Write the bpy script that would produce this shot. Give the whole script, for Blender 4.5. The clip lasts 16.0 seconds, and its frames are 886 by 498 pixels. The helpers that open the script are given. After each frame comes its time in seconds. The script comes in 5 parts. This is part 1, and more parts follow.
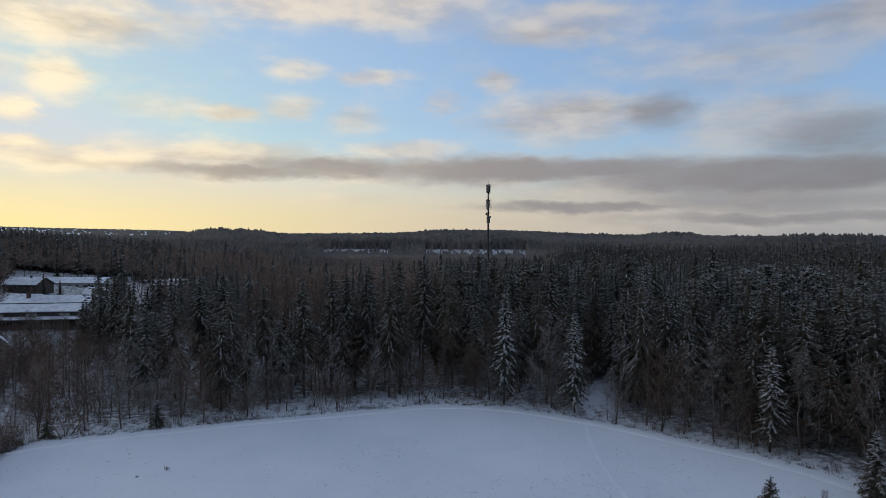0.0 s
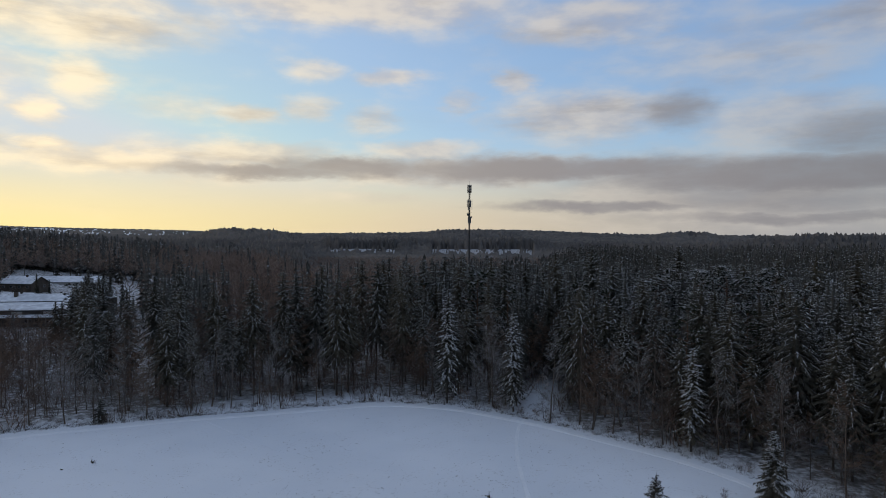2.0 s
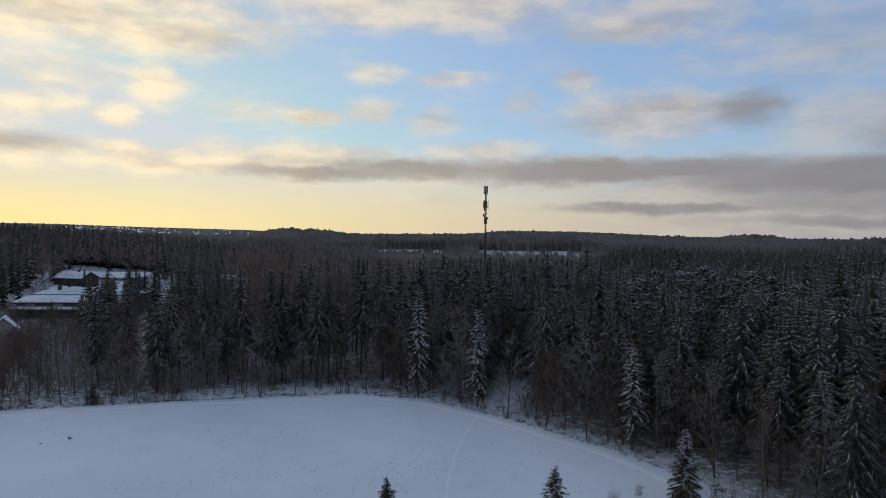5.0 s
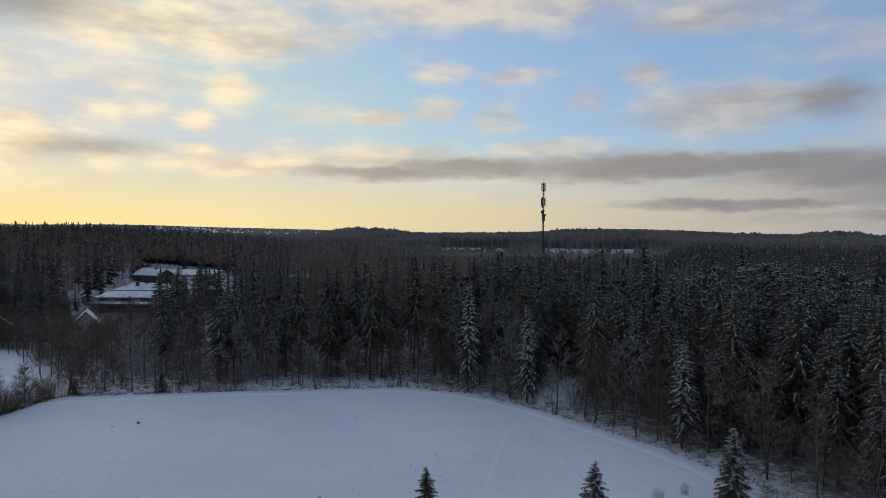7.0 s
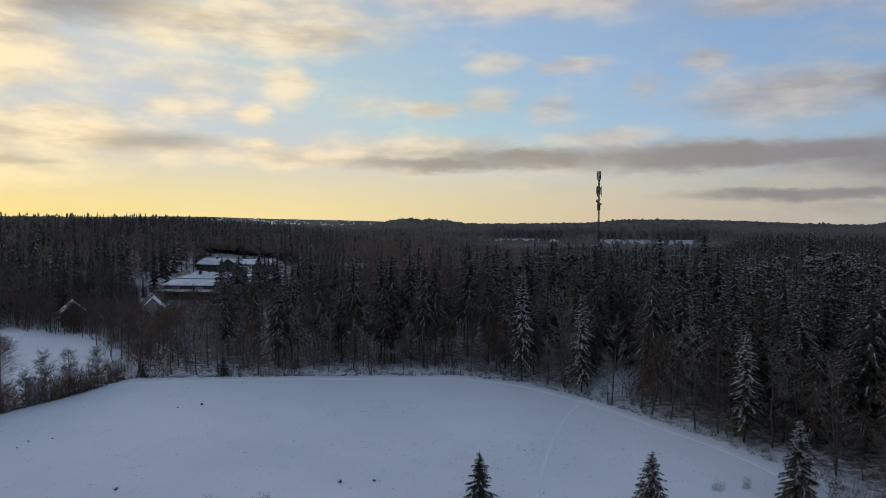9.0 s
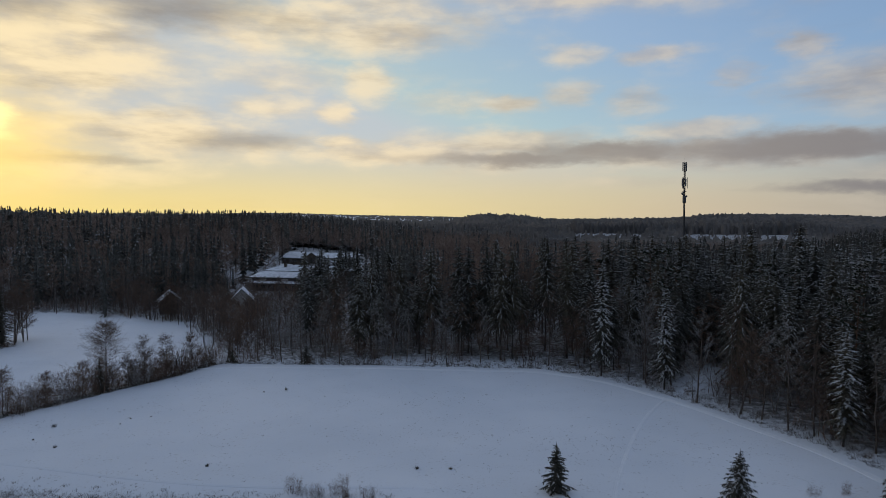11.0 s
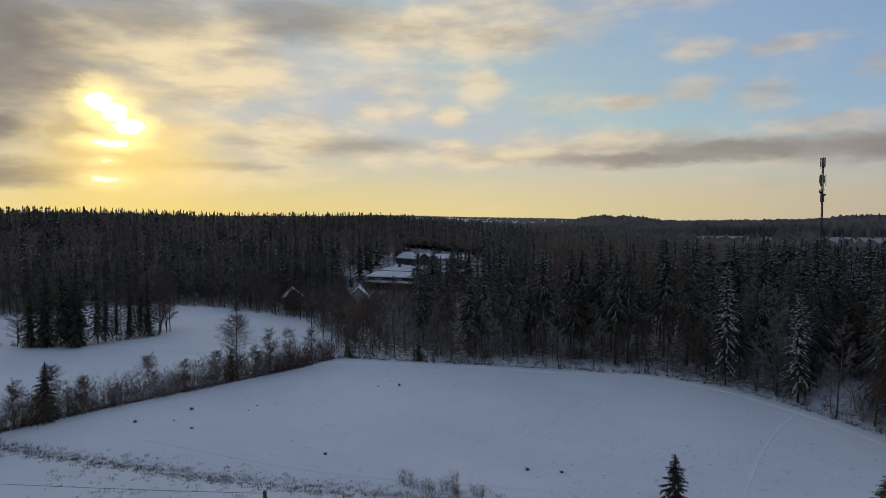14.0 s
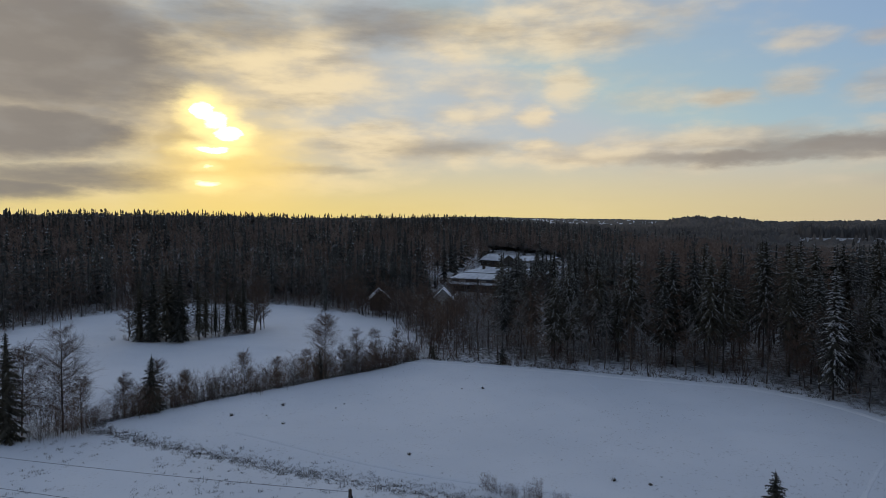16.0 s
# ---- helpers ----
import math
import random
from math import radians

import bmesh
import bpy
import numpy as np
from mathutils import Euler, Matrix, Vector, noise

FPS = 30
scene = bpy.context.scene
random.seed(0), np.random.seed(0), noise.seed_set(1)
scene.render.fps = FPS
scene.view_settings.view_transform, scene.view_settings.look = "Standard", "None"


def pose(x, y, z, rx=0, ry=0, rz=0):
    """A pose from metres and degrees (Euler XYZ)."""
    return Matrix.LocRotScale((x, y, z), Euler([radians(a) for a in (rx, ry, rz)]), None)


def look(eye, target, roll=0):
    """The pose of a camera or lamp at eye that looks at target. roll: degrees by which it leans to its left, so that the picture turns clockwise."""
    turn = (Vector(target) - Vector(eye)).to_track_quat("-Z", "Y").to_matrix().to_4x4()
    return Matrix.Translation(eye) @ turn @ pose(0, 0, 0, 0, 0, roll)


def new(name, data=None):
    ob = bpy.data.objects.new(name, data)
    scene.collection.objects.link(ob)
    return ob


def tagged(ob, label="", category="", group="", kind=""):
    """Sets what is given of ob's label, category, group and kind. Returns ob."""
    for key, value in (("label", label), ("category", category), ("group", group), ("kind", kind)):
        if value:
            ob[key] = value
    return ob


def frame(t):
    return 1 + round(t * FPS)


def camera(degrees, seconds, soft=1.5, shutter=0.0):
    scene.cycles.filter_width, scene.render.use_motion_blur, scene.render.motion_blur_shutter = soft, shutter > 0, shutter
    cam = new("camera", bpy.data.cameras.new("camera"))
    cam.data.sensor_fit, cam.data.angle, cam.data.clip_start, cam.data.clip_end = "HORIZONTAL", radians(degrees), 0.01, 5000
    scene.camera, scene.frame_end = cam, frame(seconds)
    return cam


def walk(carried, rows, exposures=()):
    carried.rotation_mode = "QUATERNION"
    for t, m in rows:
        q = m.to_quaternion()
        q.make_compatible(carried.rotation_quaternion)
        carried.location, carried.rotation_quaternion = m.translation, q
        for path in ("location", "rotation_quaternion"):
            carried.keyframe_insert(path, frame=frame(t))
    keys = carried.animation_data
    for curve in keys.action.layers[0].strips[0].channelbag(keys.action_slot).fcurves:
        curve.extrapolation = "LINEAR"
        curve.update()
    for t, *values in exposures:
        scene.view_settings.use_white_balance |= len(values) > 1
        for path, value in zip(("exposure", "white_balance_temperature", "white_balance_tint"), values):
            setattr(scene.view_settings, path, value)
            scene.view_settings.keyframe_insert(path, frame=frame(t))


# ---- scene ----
cam = camera(69.5, 16.0, soft=0.7)
PATH = [
    (0, (-0.769, 0.464, 29.301), (-0.75, 2.463, 29.259), 0.2),
    (0.5, (2.429, 0.157, 29.328), (2.44, 2.156, 29.285), 0.3),
    (1, (5.643, -0.244, 29.376), (5.644, 1.756, 29.333), 0.3),
    (1.5, (8.847, -0.601, 29.443), (8.83, 1.399, 29.4), 0.3),
    (2, (11.995, -1.003, 29.477), (11.961, 0.996, 29.434), 0.2),
    (2.5, (15.125, -1.445, 29.487), (15.069, 0.554, 29.445), 0.2),
    (3, (18.297, -1.939, 29.456), (18.214, 0.059, 29.414), 0.2),
    (3.5, (21.304, -2.536, 29.421), (21.195, -0.539, 29.381), 0.2),
    (3.7, (22.293, -2.746, 29.409), (22.174, -0.75, 29.369), 0.2),
    (6, (30.485, -4.127, 29.116), (30.158, -2.154, 29.073), 0.5),
    (6.5, (30.903, -4.204, 29.008), (30.523, -2.241, 28.963), 0.2),
    (7, (30.722, -4.25, 28.835), (30.301, -2.295, 28.789), 0.3),
    (7.5, (30.548, -4.177, 28.694), (30.087, -2.231, 28.645), 0.2),
    (8, (30.525, -4.153, 28.546), (30.024, -2.217, 28.495), 0.3),
    (8.5, (30.594, -4.183, 28.409), (30.058, -2.257, 28.348), 0.2),
    (9, (30.632, -4.19, 28.274), (30.051, -2.277, 28.2), 0.2),
    (11.5, (30.78, -4.015, 27.497), (29.916, -2.213, 27.411), 0.0),
    (12, (30.736, -4.03, 27.424), (29.821, -2.253, 27.34), -0.0),
    (12.5, (30.752, -4.044, 27.381), (29.78, -2.298, 27.295), 0.1),
    (13, (30.768, -4.074, 27.305), (29.739, -2.361, 27.221), 0.1),
    (13.5, (30.78, -4.075, 27.267), (29.709, -2.388, 27.184), 0.0),
    (14, (30.745, -3.966, 27.25), (29.631, -2.308, 27.168), 0.0),
    (14.5, (30.738, -3.879, 27.269), (29.571, -2.257, 27.186), 0.1),
    (15, (30.66, -3.832, 27.319), (29.443, -2.247, 27.24), -0.1),
    (15.5, (30.629, -3.776, 27.374), (29.358, -2.234, 27.295), -0.1),
    (16, (30.65, -3.697, 27.42), (29.326, -2.199, 27.343), -0.1),
]
walk(cam, [(t, look(eye, target, roll)) for t, eye, target, roll in PATH], [(0, 0.1), (3.5, 0.1), (7, 0.0), (9, -0.08), (12.5, -0.27), (16, -0.34)])

# ---- world, sun and exposure ----
SUN_AZ, SUN_EL = 61.0, 7.0          # degrees to the left of +y, and up


def nodes_of(tree):
    tree.nodes.clear()
    return tree.nodes, tree.links


def put(tree, kind, **sets):
    """A node with inputs given by name or by index (i0, i1 ...)."""
    nd = tree.nodes.new(kind)
    for k, v in sets.items():
        if k[0] == "i" and k[1:].isdigit():
            sock = nd.inputs[int(k[1:])]
            if isinstance(v, bpy.types.NodeSocket):
                tree.links.new(v, sock)
            else:
                sock.default_value = v
    return nd


def calc(tree, op, a, b=0.0, c=0.0, clamp=False):
    nd = put(tree, "ShaderNodeMath", i0=a, i1=b, i2=c)
    nd.operation, nd.use_clamp = op, clamp
    return nd.outputs[0]


def vcalc(tree, op, a, b=(0, 0, 0), c=(0, 0, 0)):
    nd = tree.nodes.new("ShaderNodeVectorMath")
    nd.operation = op
    for i, v in enumerate((a, b, c)):
        if isinstance(v, bpy.types.NodeSocket):
            tree.links.new(v, nd.inputs[i])
        else:
            nd.inputs[i].default_value = v
    return nd.outputs["Value"] if op in ("LENGTH", "DOT_PRODUCT") else nd.outputs[0]


def ease(tree, v, a, b, lo=0.0, hi=1.0):
    nd = put(tree, "ShaderNodeMapRange", i0=v, i1=a, i2=b, i3=lo, i4=hi)
    nd.interpolation_type = "SMOOTHSTEP"
    return nd.outputs[0]


def blend(tree, f, a, b, mode="MIX"):
    nd = tree.nodes.new("ShaderNodeMix")
    nd.data_type, nd.blend_type, nd.clamp_factor = "RGBA", mode, True
    for i, v in ((0, f), (6, a), (7, b)):
        if isinstance(v, bpy.types.NodeSocket):
            tree.links.new(v, nd.inputs[i])
        else:
            nd.inputs[i].default_value = v if i == 0 else (*v, 1)[:4]
    return nd.outputs[2]


def fuzz(tree, vec, scale, detail=4.0, rough=0.55):
    nd = tree.nodes.new("ShaderNodeTexNoise")
    tree.links.new(vec, nd.inputs["Vector"])
    nd.inputs["Scale"].default_value, nd.inputs["Detail"].default_value, nd.inputs["Roughness"].default_value = scale, detail, rough
    return nd


def ramp(tree, f, stops):
    nd = tree.nodes.new("ShaderNodeValToRGB")
    tree.links.new(f, nd.inputs[0])
    els = nd.color_ramp.elements
    while len(els) < len(stops):
        els.new(0.5)
    for el, (p, col) in zip(els, stops):
        el.position, el.color = p, (*col, 1)
    return nd.outputs[0]


# clouds as soft ellipses: azimuth, elevation, half width, half height (degrees), weight
GREY_BANKS = [
    (-8.4, 5.8, 20.2, 1.35, 0.95), (-27.1, 4.9, 16.9, 1.9, 1.0), (-32.1, 7.7, 6.9, 2.0, 0.6), (-29.1, 1.6, 14.8, 0.6, 0.7),
    (-28.0, 3.2, 17.0, 1.6, 0.6), (-13.0, 2.6, 11.0, 0.55, 0.8), (-19.1, 10.6, 3.6, 1.8, 0.7), (14.5, 5.5, 13.1, 0.8, 0.9), (9.0, 6.0, 9.0, 1.1, 0.95),
]
GREY_BANKS_LEFT = [
    (72.6, 13.1, 12.0, 5.6, 1.15), (73.9, 7.1, 8.1, 2.4, 1.1), (60.9, 16.6, 9.5, 2.6, 0.6), (46.6, 17.4, 9.3, 2.3, 0.6), (70.7, 3.9, 10.0, 1.3, 0.8),
    (75.1, 2.9, 5.2, 1.3, 0.9), (52.6, 4.8, 8.7, 0.6, 0.5), (41.1, 6.8, 6.1, 1.1, 0.5), (64.1, 6.9, 2.5, 2.7, 0.5), (84.0, 10.0, 9.0, 8.0, 1.0),
]
LIT_CLOUDS = [
    (-11.3, 10.4, 7.8, 2.4, 1.0), (16.8, 7.1, 7.3, 1.3, 1.0), (2.7, 7.5, 5.5, 1.0, 1.0), (29.1, 5.9, 8.8, 1.2, 0.9), (33.1, 6.7, 2.8, 0.8, 0.9),
    (8.7, 19.4, 18.0, 2.2, 1.0), (-11.2, 18.1, 9.7, 2.1, 0.8), (30.9, 16.1, 8.8, 2.4, 0.9), (-24.9, 14.3, 10.8, 3.9, 0.55), (-33.9, 15.9, 7.4, 2.4, 0.8),
    (5.7, 13.7, 3.5, 1.0, 0.9), (-5.3, 13.2, 2.0, 1.2, 0.8), (-0.3, 11.7, 2.0, 1.0, 0.7), (18.6, 10.2, 3.1, 0.8, 0.7),
]
LIT_CLOUDS_MORE = [
    (13.1, 11.2, 2.9, 1.1, 0.6), (7.2, 10.1, 2.5, 1.4, 0.6), (30.5, 12.1, 2.9, 2.1, 0.8), (33.4, 9.3, 2.1, 1.4, 0.9), (-27.0, 9.2, 8.1, 2.6, 0.8),
    (6.7, 3.3, 4.0, 0.7, 0.5), (-22.9, 3.5, 17.1, 4.2, 0.8), (-3.0, 5.6, 22.0, 1.6, 0.9),
]
LIT_CLOUDS_LEFT = [
    (72.4, 10.6, 15.5, 7.8, 1.0), (56.5, 12.8, 12.4, 5.0, 1.0), (37.6, 12.2, 8.0, 1.5, 0.6), (38.6, 9.6, 5.0, 1.5, 0.65),
    (47.7, 7.0, 12.8, 2.6, 0.85), (35.6, 16.3, 10.8, 2.7, 0.9), (22.2, 6.2, 8.9, 1.9, 0.8), (30.8, 17.9, 12.4, 1.8, 0.8),
    (12.4, 14.2, 3.0, 1.0, 0.7), (23.2, 10.4, 5.0, 1.1, 0.6), (60.2, 4.7, 18.6, 2.1, 0.7),
]
SUN_RIFTS = [(62.0, 9.5, 1.1, 0.9, 1.0), (61.0, 8.7, 1.2, 0.8, 1.0), (59.9, 7.7, 1.2, 0.7, 1.0), (61.2, 6.3, 1.7, 0.35, 0.9), (61.6, 4.9, 0.7, 0.25, 0.5), (61.6, 3.4, 1.6, 0.4, 0.55)]

SUN_GLOW = [(a, e, w * 2.0, h * 2.2, k) for a, e, w, h, k in SUN_RIFTS]


def puffs(tree, at, rows):
    total = None
    for az, el, w, h, weight in rows:
        off = vcalc(tree, "MULTIPLY_ADD", at, (1 / w, 1 / h, 0), (-az / w, -el / h, 0))
        one = ease(tree, vcalc(tree, "LENGTH", off), 1.5, 0.2, 0.0, weight)
        total = one if total is None else calc(tree, "MAXIMUM", total, one)
    return total


def build_sky():
    world = bpy.data.worlds.new("sky")
    scene.world = world
    world.use_nodes = True
    tr = world.node_tree
    nodes_of(tr)
    co = put(tr, "ShaderNodeTexCoord").outputs["Generated"]
    xyz = put(tr, "ShaderNodeSeparateXYZ", i0=co).outputs
    az = calc(tr, "MULTIPLY", calc(tr, "ARCTAN2", calc(tr, "MULTIPLY", xyz[0], -1.0), xyz[1]), 57.2958)
    el = calc(tr, "MULTIPLY", calc(tr, "ARCSINE", xyz[2]), 57.2958)
    flat = put(tr, "ShaderNodeCombineXYZ", i0=az, i1=el).outputs[0]
    # ragged edges: the cloud map is shifted by noise of two sizes
    n1 = fuzz(tr, vcalc(tr, "MULTIPLY", flat, (0.10, 0.30, 1)), 1.0, 3.0).outputs["Color"]
    n2 = fuzz(tr, vcalc(tr, "MULTIPLY", flat, (0.42, 1.1, 1)), 1.0, 5.0, 0.6).outputs["Color"]
    warp = vcalc(tr, "MULTIPLY_ADD", vcalc(tr, "SUBTRACT", n1, (0.5, 0.5, 0.5)), (4.2, 1.3, 0), flat)
    warp = vcalc(tr, "MULTIPLY_ADD", vcalc(tr, "SUBTRACT", n2, (0.5, 0.5, 0.5)), (3.0, 1.1, 0), warp)
    soft = vcalc(tr, "MULTIPLY_ADD", vcalc(tr, "SUBTRACT", n2, (0.5, 0.5, 0.5)), (2.2, 0.9, 0), flat)
    grain = fuzz(tr, vcalc(tr, "MULTIPLY", flat, (0.18, 0.46, 1)), 1.0, 5.0, 0.52).outputs[0]
    wisp = fuzz(tr, vcalc(tr, "MULTIPLY_ADD", flat, (0.07, 0.34, 1), (3.0, 7.0, 2.0)), 1.0, 6.0, 0.6).outputs[0]
    # clouds over the rest of the sky
    high = fuzz(tr, co, 3.2, 6.0, 0.6).outputs[0]
    rest = calc(tr, "MAXIMUM", ease(tr, el, 19.5, 25.0), calc(tr, "MAXIMUM", ease(tr, az, -38.0, -50.0), ease(tr, az, 84.0, 96.0)))
    wide = calc(tr, "MULTIPLY", ease(tr, high, 0.34, 0.56), rest)
    cover = calc(tr, "MAXIMUM", puffs(tr, warp, LIT_CLOUDS), calc(tr, "MAXIMUM", puffs(tr, warp, LIT_CLOUDS_MORE), puffs(tr, warp, LIT_CLOUDS_LEFT)))
    cover = calc(tr, "MAXIMUM", cover, wide)
    cover = ease(tr, calc(tr, "ADD", calc(tr, "MULTIPLY", cover, 0.95), calc(tr, "MULTIPLY", calc(tr, "SUBTRACT", grain, 0.46), 1.15)), 0.0, 1.08)
    grey = calc(tr, "MAXIMUM", puffs(tr, warp, GREY_BANKS), puffs(tr, warp, GREY_BANKS_LEFT))
    grey = calc(tr, "MAXIMUM", grey, calc(tr, "MULTIPLY", calc(tr, "MULTIPLY", ease(tr, high, 0.50, 0.72), rest), 0.7))
    grey = ease(tr, calc(tr, "ADD", grey, calc(tr, "MULTIPLY", calc(tr, "SUBTRACT", wisp, 0.47), 0.9)), 0.05, 1.0)
    grey = calc(tr, "MULTIPLY", grey, ease(tr, grain, 0.22, 0.58, 0.80, 1.0))
    grey = calc(tr, "MAXIMUM", grey, calc(tr, "MULTIPLY", calc(tr, "MULTIPLY", ease(tr, wisp, 0.46, 0.70), cover), 0.55))
    # clear air
    sky = put(tr, "ShaderNodeTexSky")
    sky.sky_type, sky.sun_disc = "NISHITA", False
    sky.sun_elevation, sky.sun_rotation = radians(SUN_EL), radians(-SUN_AZ)
    sky.air_density, sky.dust_density, sky.ozone_density = 1.0, 0.6, 2.0
    air = vcalc(tr, "SCALE", sky.outputs[0])
    air.node.inputs["Scale"].default_value = SKY_STRENGTH
    # away from the sun, 0 to 1
    away = calc(tr, "DIVIDE", calc(tr, "ABSOLUTE", calc(tr, "SUBTRACT", az, SUN_AZ)), 120.0, clamp=True)
    # thin high cloud over the whole blue, paler towards the sun
    air = vcalc(tr, "MINIMUM", vcalc(tr, "ADD", air, HIGH_VEIL), (0.60, 0.66, 0.72))
    air = blend(tr, ease(tr, away, 0.7, 0.2, 0.0, 0.28), air, (0.62, 0.68, 0.66))
    lit = ramp(tr, away, [(0.0, (1.2, 0.94, 0.50)), (0.2, (1.12, 0.90, 0.56)), (0.5, (0.67, 0.595, 0.50)), (0.75, (0.44, 0.42, 0.41)), (1.0, (0.34, 0.35, 0.36))])
    dim = ramp(tr, away, [(0.0, (0.215, 0.20, 0.20)), (0.12, (0.28, 0.255, 0.24)), (0.3, (0.40, 0.35, 0.30)), (0.6, (0.255, 0.24, 0.25)), (1.0, (0.15, 0.16, 0.185))])
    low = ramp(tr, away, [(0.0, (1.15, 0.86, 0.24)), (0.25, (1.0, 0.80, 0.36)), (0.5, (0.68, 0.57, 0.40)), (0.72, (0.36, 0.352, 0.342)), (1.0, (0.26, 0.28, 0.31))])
    lit = vcalc(tr, "MULTIPLY", lit, put(tr, "ShaderNodeCombineXYZ", i0=ease(tr, grain, 0.30, 0.62, 0.74, 1.10), i1=ease(tr, grain, 0.30, 0.62, 0.74, 1.08), i2=ease(tr, grain, 0.30, 0.62, 0.82, 1.05)).outputs[0])
    # far from the horizon the clouds turn to neutral grey
    up = ease(tr, el, 17.0, 40.0)
    lit = blend(tr, up, lit, (0.27, 0.31, 0.385))
    dim = blend(tr, up, dim, (0.155, 0.178, 0.222))
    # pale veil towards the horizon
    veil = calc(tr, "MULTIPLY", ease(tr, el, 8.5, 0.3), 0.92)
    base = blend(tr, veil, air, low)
    base = blend(tr, calc(tr, "MULTIPLY", cover, 0.74), base, lit)
    base = blend(tr, calc(tr, "MULTIPLY", grey, 0.92), base, dim)
    # the sun behind the thin cloud
    near = vcalc(tr, "LENGTH", vcalc(tr, "MULTIPLY_ADD", warp, (1 / 8.0, 1 / 5.4, 0), (-60.0 / 8.0, -5.2 / 5.4, 0)))
    base = blend(tr, ease(tr, near, 1.3, 0.0, 0.0, 0.85), base, (1.35, 0.96, 0.30))
    halo = ease(tr, puffs(tr, soft, SUN_GLOW), 0.0, 1.0, 0.0, 0.75)
    base = blend(tr, halo, base, (1.9, 1.5, 0.62))
    rift = ease(tr, puffs(tr, soft, SUN_RIFTS), 0.35, 0.75)
    base = blend(tr, rift, base, (3.2, 2.8, 1.9))
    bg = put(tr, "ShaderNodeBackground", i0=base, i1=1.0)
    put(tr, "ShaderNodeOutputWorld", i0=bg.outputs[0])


SKY_STRENGTH = 0.12
HIGH_VEIL = (0.13, 0.195, 0.35)
build_sky()

sun = new("sun", bpy.data.lights.new("sun", "SUN"))
sun.data.energy, sun.data.angle, sun.data.color = 0.25, radians(14), (1.0, 0.80, 0.55)
sun_way = Vector((-math.sin(radians(SUN_AZ)) * math.cos(radians(SUN_EL)), math.cos(radians(SUN_AZ)) * math.cos(radians(SUN_EL)), math.sin(radians(SUN_EL))))
sun.matrix_world = look(sun_way * 400, (0, 0, 0))


# ---- materials ----
def surface(name, rough=0.8, spec=0.25):
    m = bpy.data.materials.new(name)
    m.use_nodes = True
    tr = m.node_tree
    nodes_of(tr)
    bsdf = put(tr, "ShaderNodeBsdfPrincipled")
    bsdf.inputs["Roughness"].default_value, bsdf.inputs["Specular IOR Level"].default_value = rough, spec
    put(tr, "ShaderNodeOutputMaterial", i0=bsdf.outputs[0])
    return m, tr, bsdf


def where(tr):
    return put(tr, "ShaderNodeNewGeometry").outputs["Position"]


def bumped(tr, bsdf, height, strength, distance):
    nd = put(tr, "ShaderNodeBump")
    nd.inputs["Strength"].default_value, nd.inputs["Distance"].default_value = strength, distance
    tr.links.new(height, nd.inputs["Height"])
    tr.links.new(nd.outputs[0], bsdf.inputs["Normal"])


def speckled(name, a, b, scale, rough=0.8, bump=0.0, per_object=0.0, per_island=0.0, spec=0.25, metal=0.0):
    """Two tones broken up by noise of two sizes, with an own tint for each object or each loose piece."""
    m, tr, bsdf = surface(name, rough, spec)
    p = where(tr)
    n1, n2 = fuzz(tr, p, scale, 5.0).outputs[0], fuzz(tr, p, scale * 0.13, 3.0).outputs[0]
    f = ease(tr, calc(tr, "ADD", calc(tr, "MULTIPLY", n1, 0.6), calc(tr, "MULTIPLY", n2, 0.4)), 0.34, 0.66)
    col = blend(tr, f, a, b)
    if per_object:
        r = put(tr, "ShaderNodeObjectInfo").outputs["Random"]
        col = blend(tr, 1.0, col, ramp(tr, r, [(0.0, (1 - per_object,) * 3), (1.0, (1 + per_object * 0.4, 1.0, 1 - per_object * 0.5))]), "MULTIPLY")
    if per_island:
        r = put(tr, "ShaderNodeNewGeometry").outputs["Random Per Island"]
        col = blend(tr, 1.0, col, ramp(tr, r, [(0.0, (1 - per_island,) * 3), (1.0, (1.0, 1.0, 1.0))]), "MULTIPLY")
    tr.links.new(col, bsdf.inputs["Base Color"])
    bsdf.inputs["Metallic"].default_value = metal
    if bump:
        bumped(tr, bsdf, n1, 0.6, bump)
    return m


def snow_field_material():
    m, tr, bsdf = surface("field_snow", 0.75, 0.2)
    p = where(tr)
    broad, mid, fine = fuzz(tr, p, 0.035, 3.0).outputs[0], fuzz(tr, p, 0.35, 5.0, 0.6).outputs[0], fuzz(tr, p, 3.0, 5.0, 0.65).outputs[0]
    col = blend(tr, ease(tr, broad, 0.35, 0.65), (0.72, 0.75, 0.80), (0.80, 0.82, 0.86))
    # stubble showing through in thin places
    thin = calc(tr, "MULTIPLY", ease(tr, fine, 0.54, 0.72), ease(tr, mid, 0.44, 0.64))
    col = blend(tr, calc(tr, "MULTIPLY", thin, 0.6), col, (0.30, 0.27, 0.23))
    # heath, needles and fallen twigs on the snow, with tree shade painted in
    litter_shade = put(tr, "ShaderNodeAttribute")
    litter_shade.attribute_name = "litter_shade"
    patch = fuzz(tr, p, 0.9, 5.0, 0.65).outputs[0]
    dark_floor = calc(tr, "MULTIPLY", litter_shade.outputs["Fac"], ease(tr, patch, 0.30, 0.62))
    col = blend(tr, calc(tr, "MULTIPLY", dark_floor, 0.9), col, (0.10, 0.085, 0.072))
    tr.links.new(col, bsdf.inputs["Base Color"])
    height = calc(tr, "ADD", calc(tr, "MULTIPLY", mid, 0.25), calc(tr, "MULTIPLY", fine, 0.06))
    bumped(tr, bsdf, height, 0.5, 0.5)
    return m


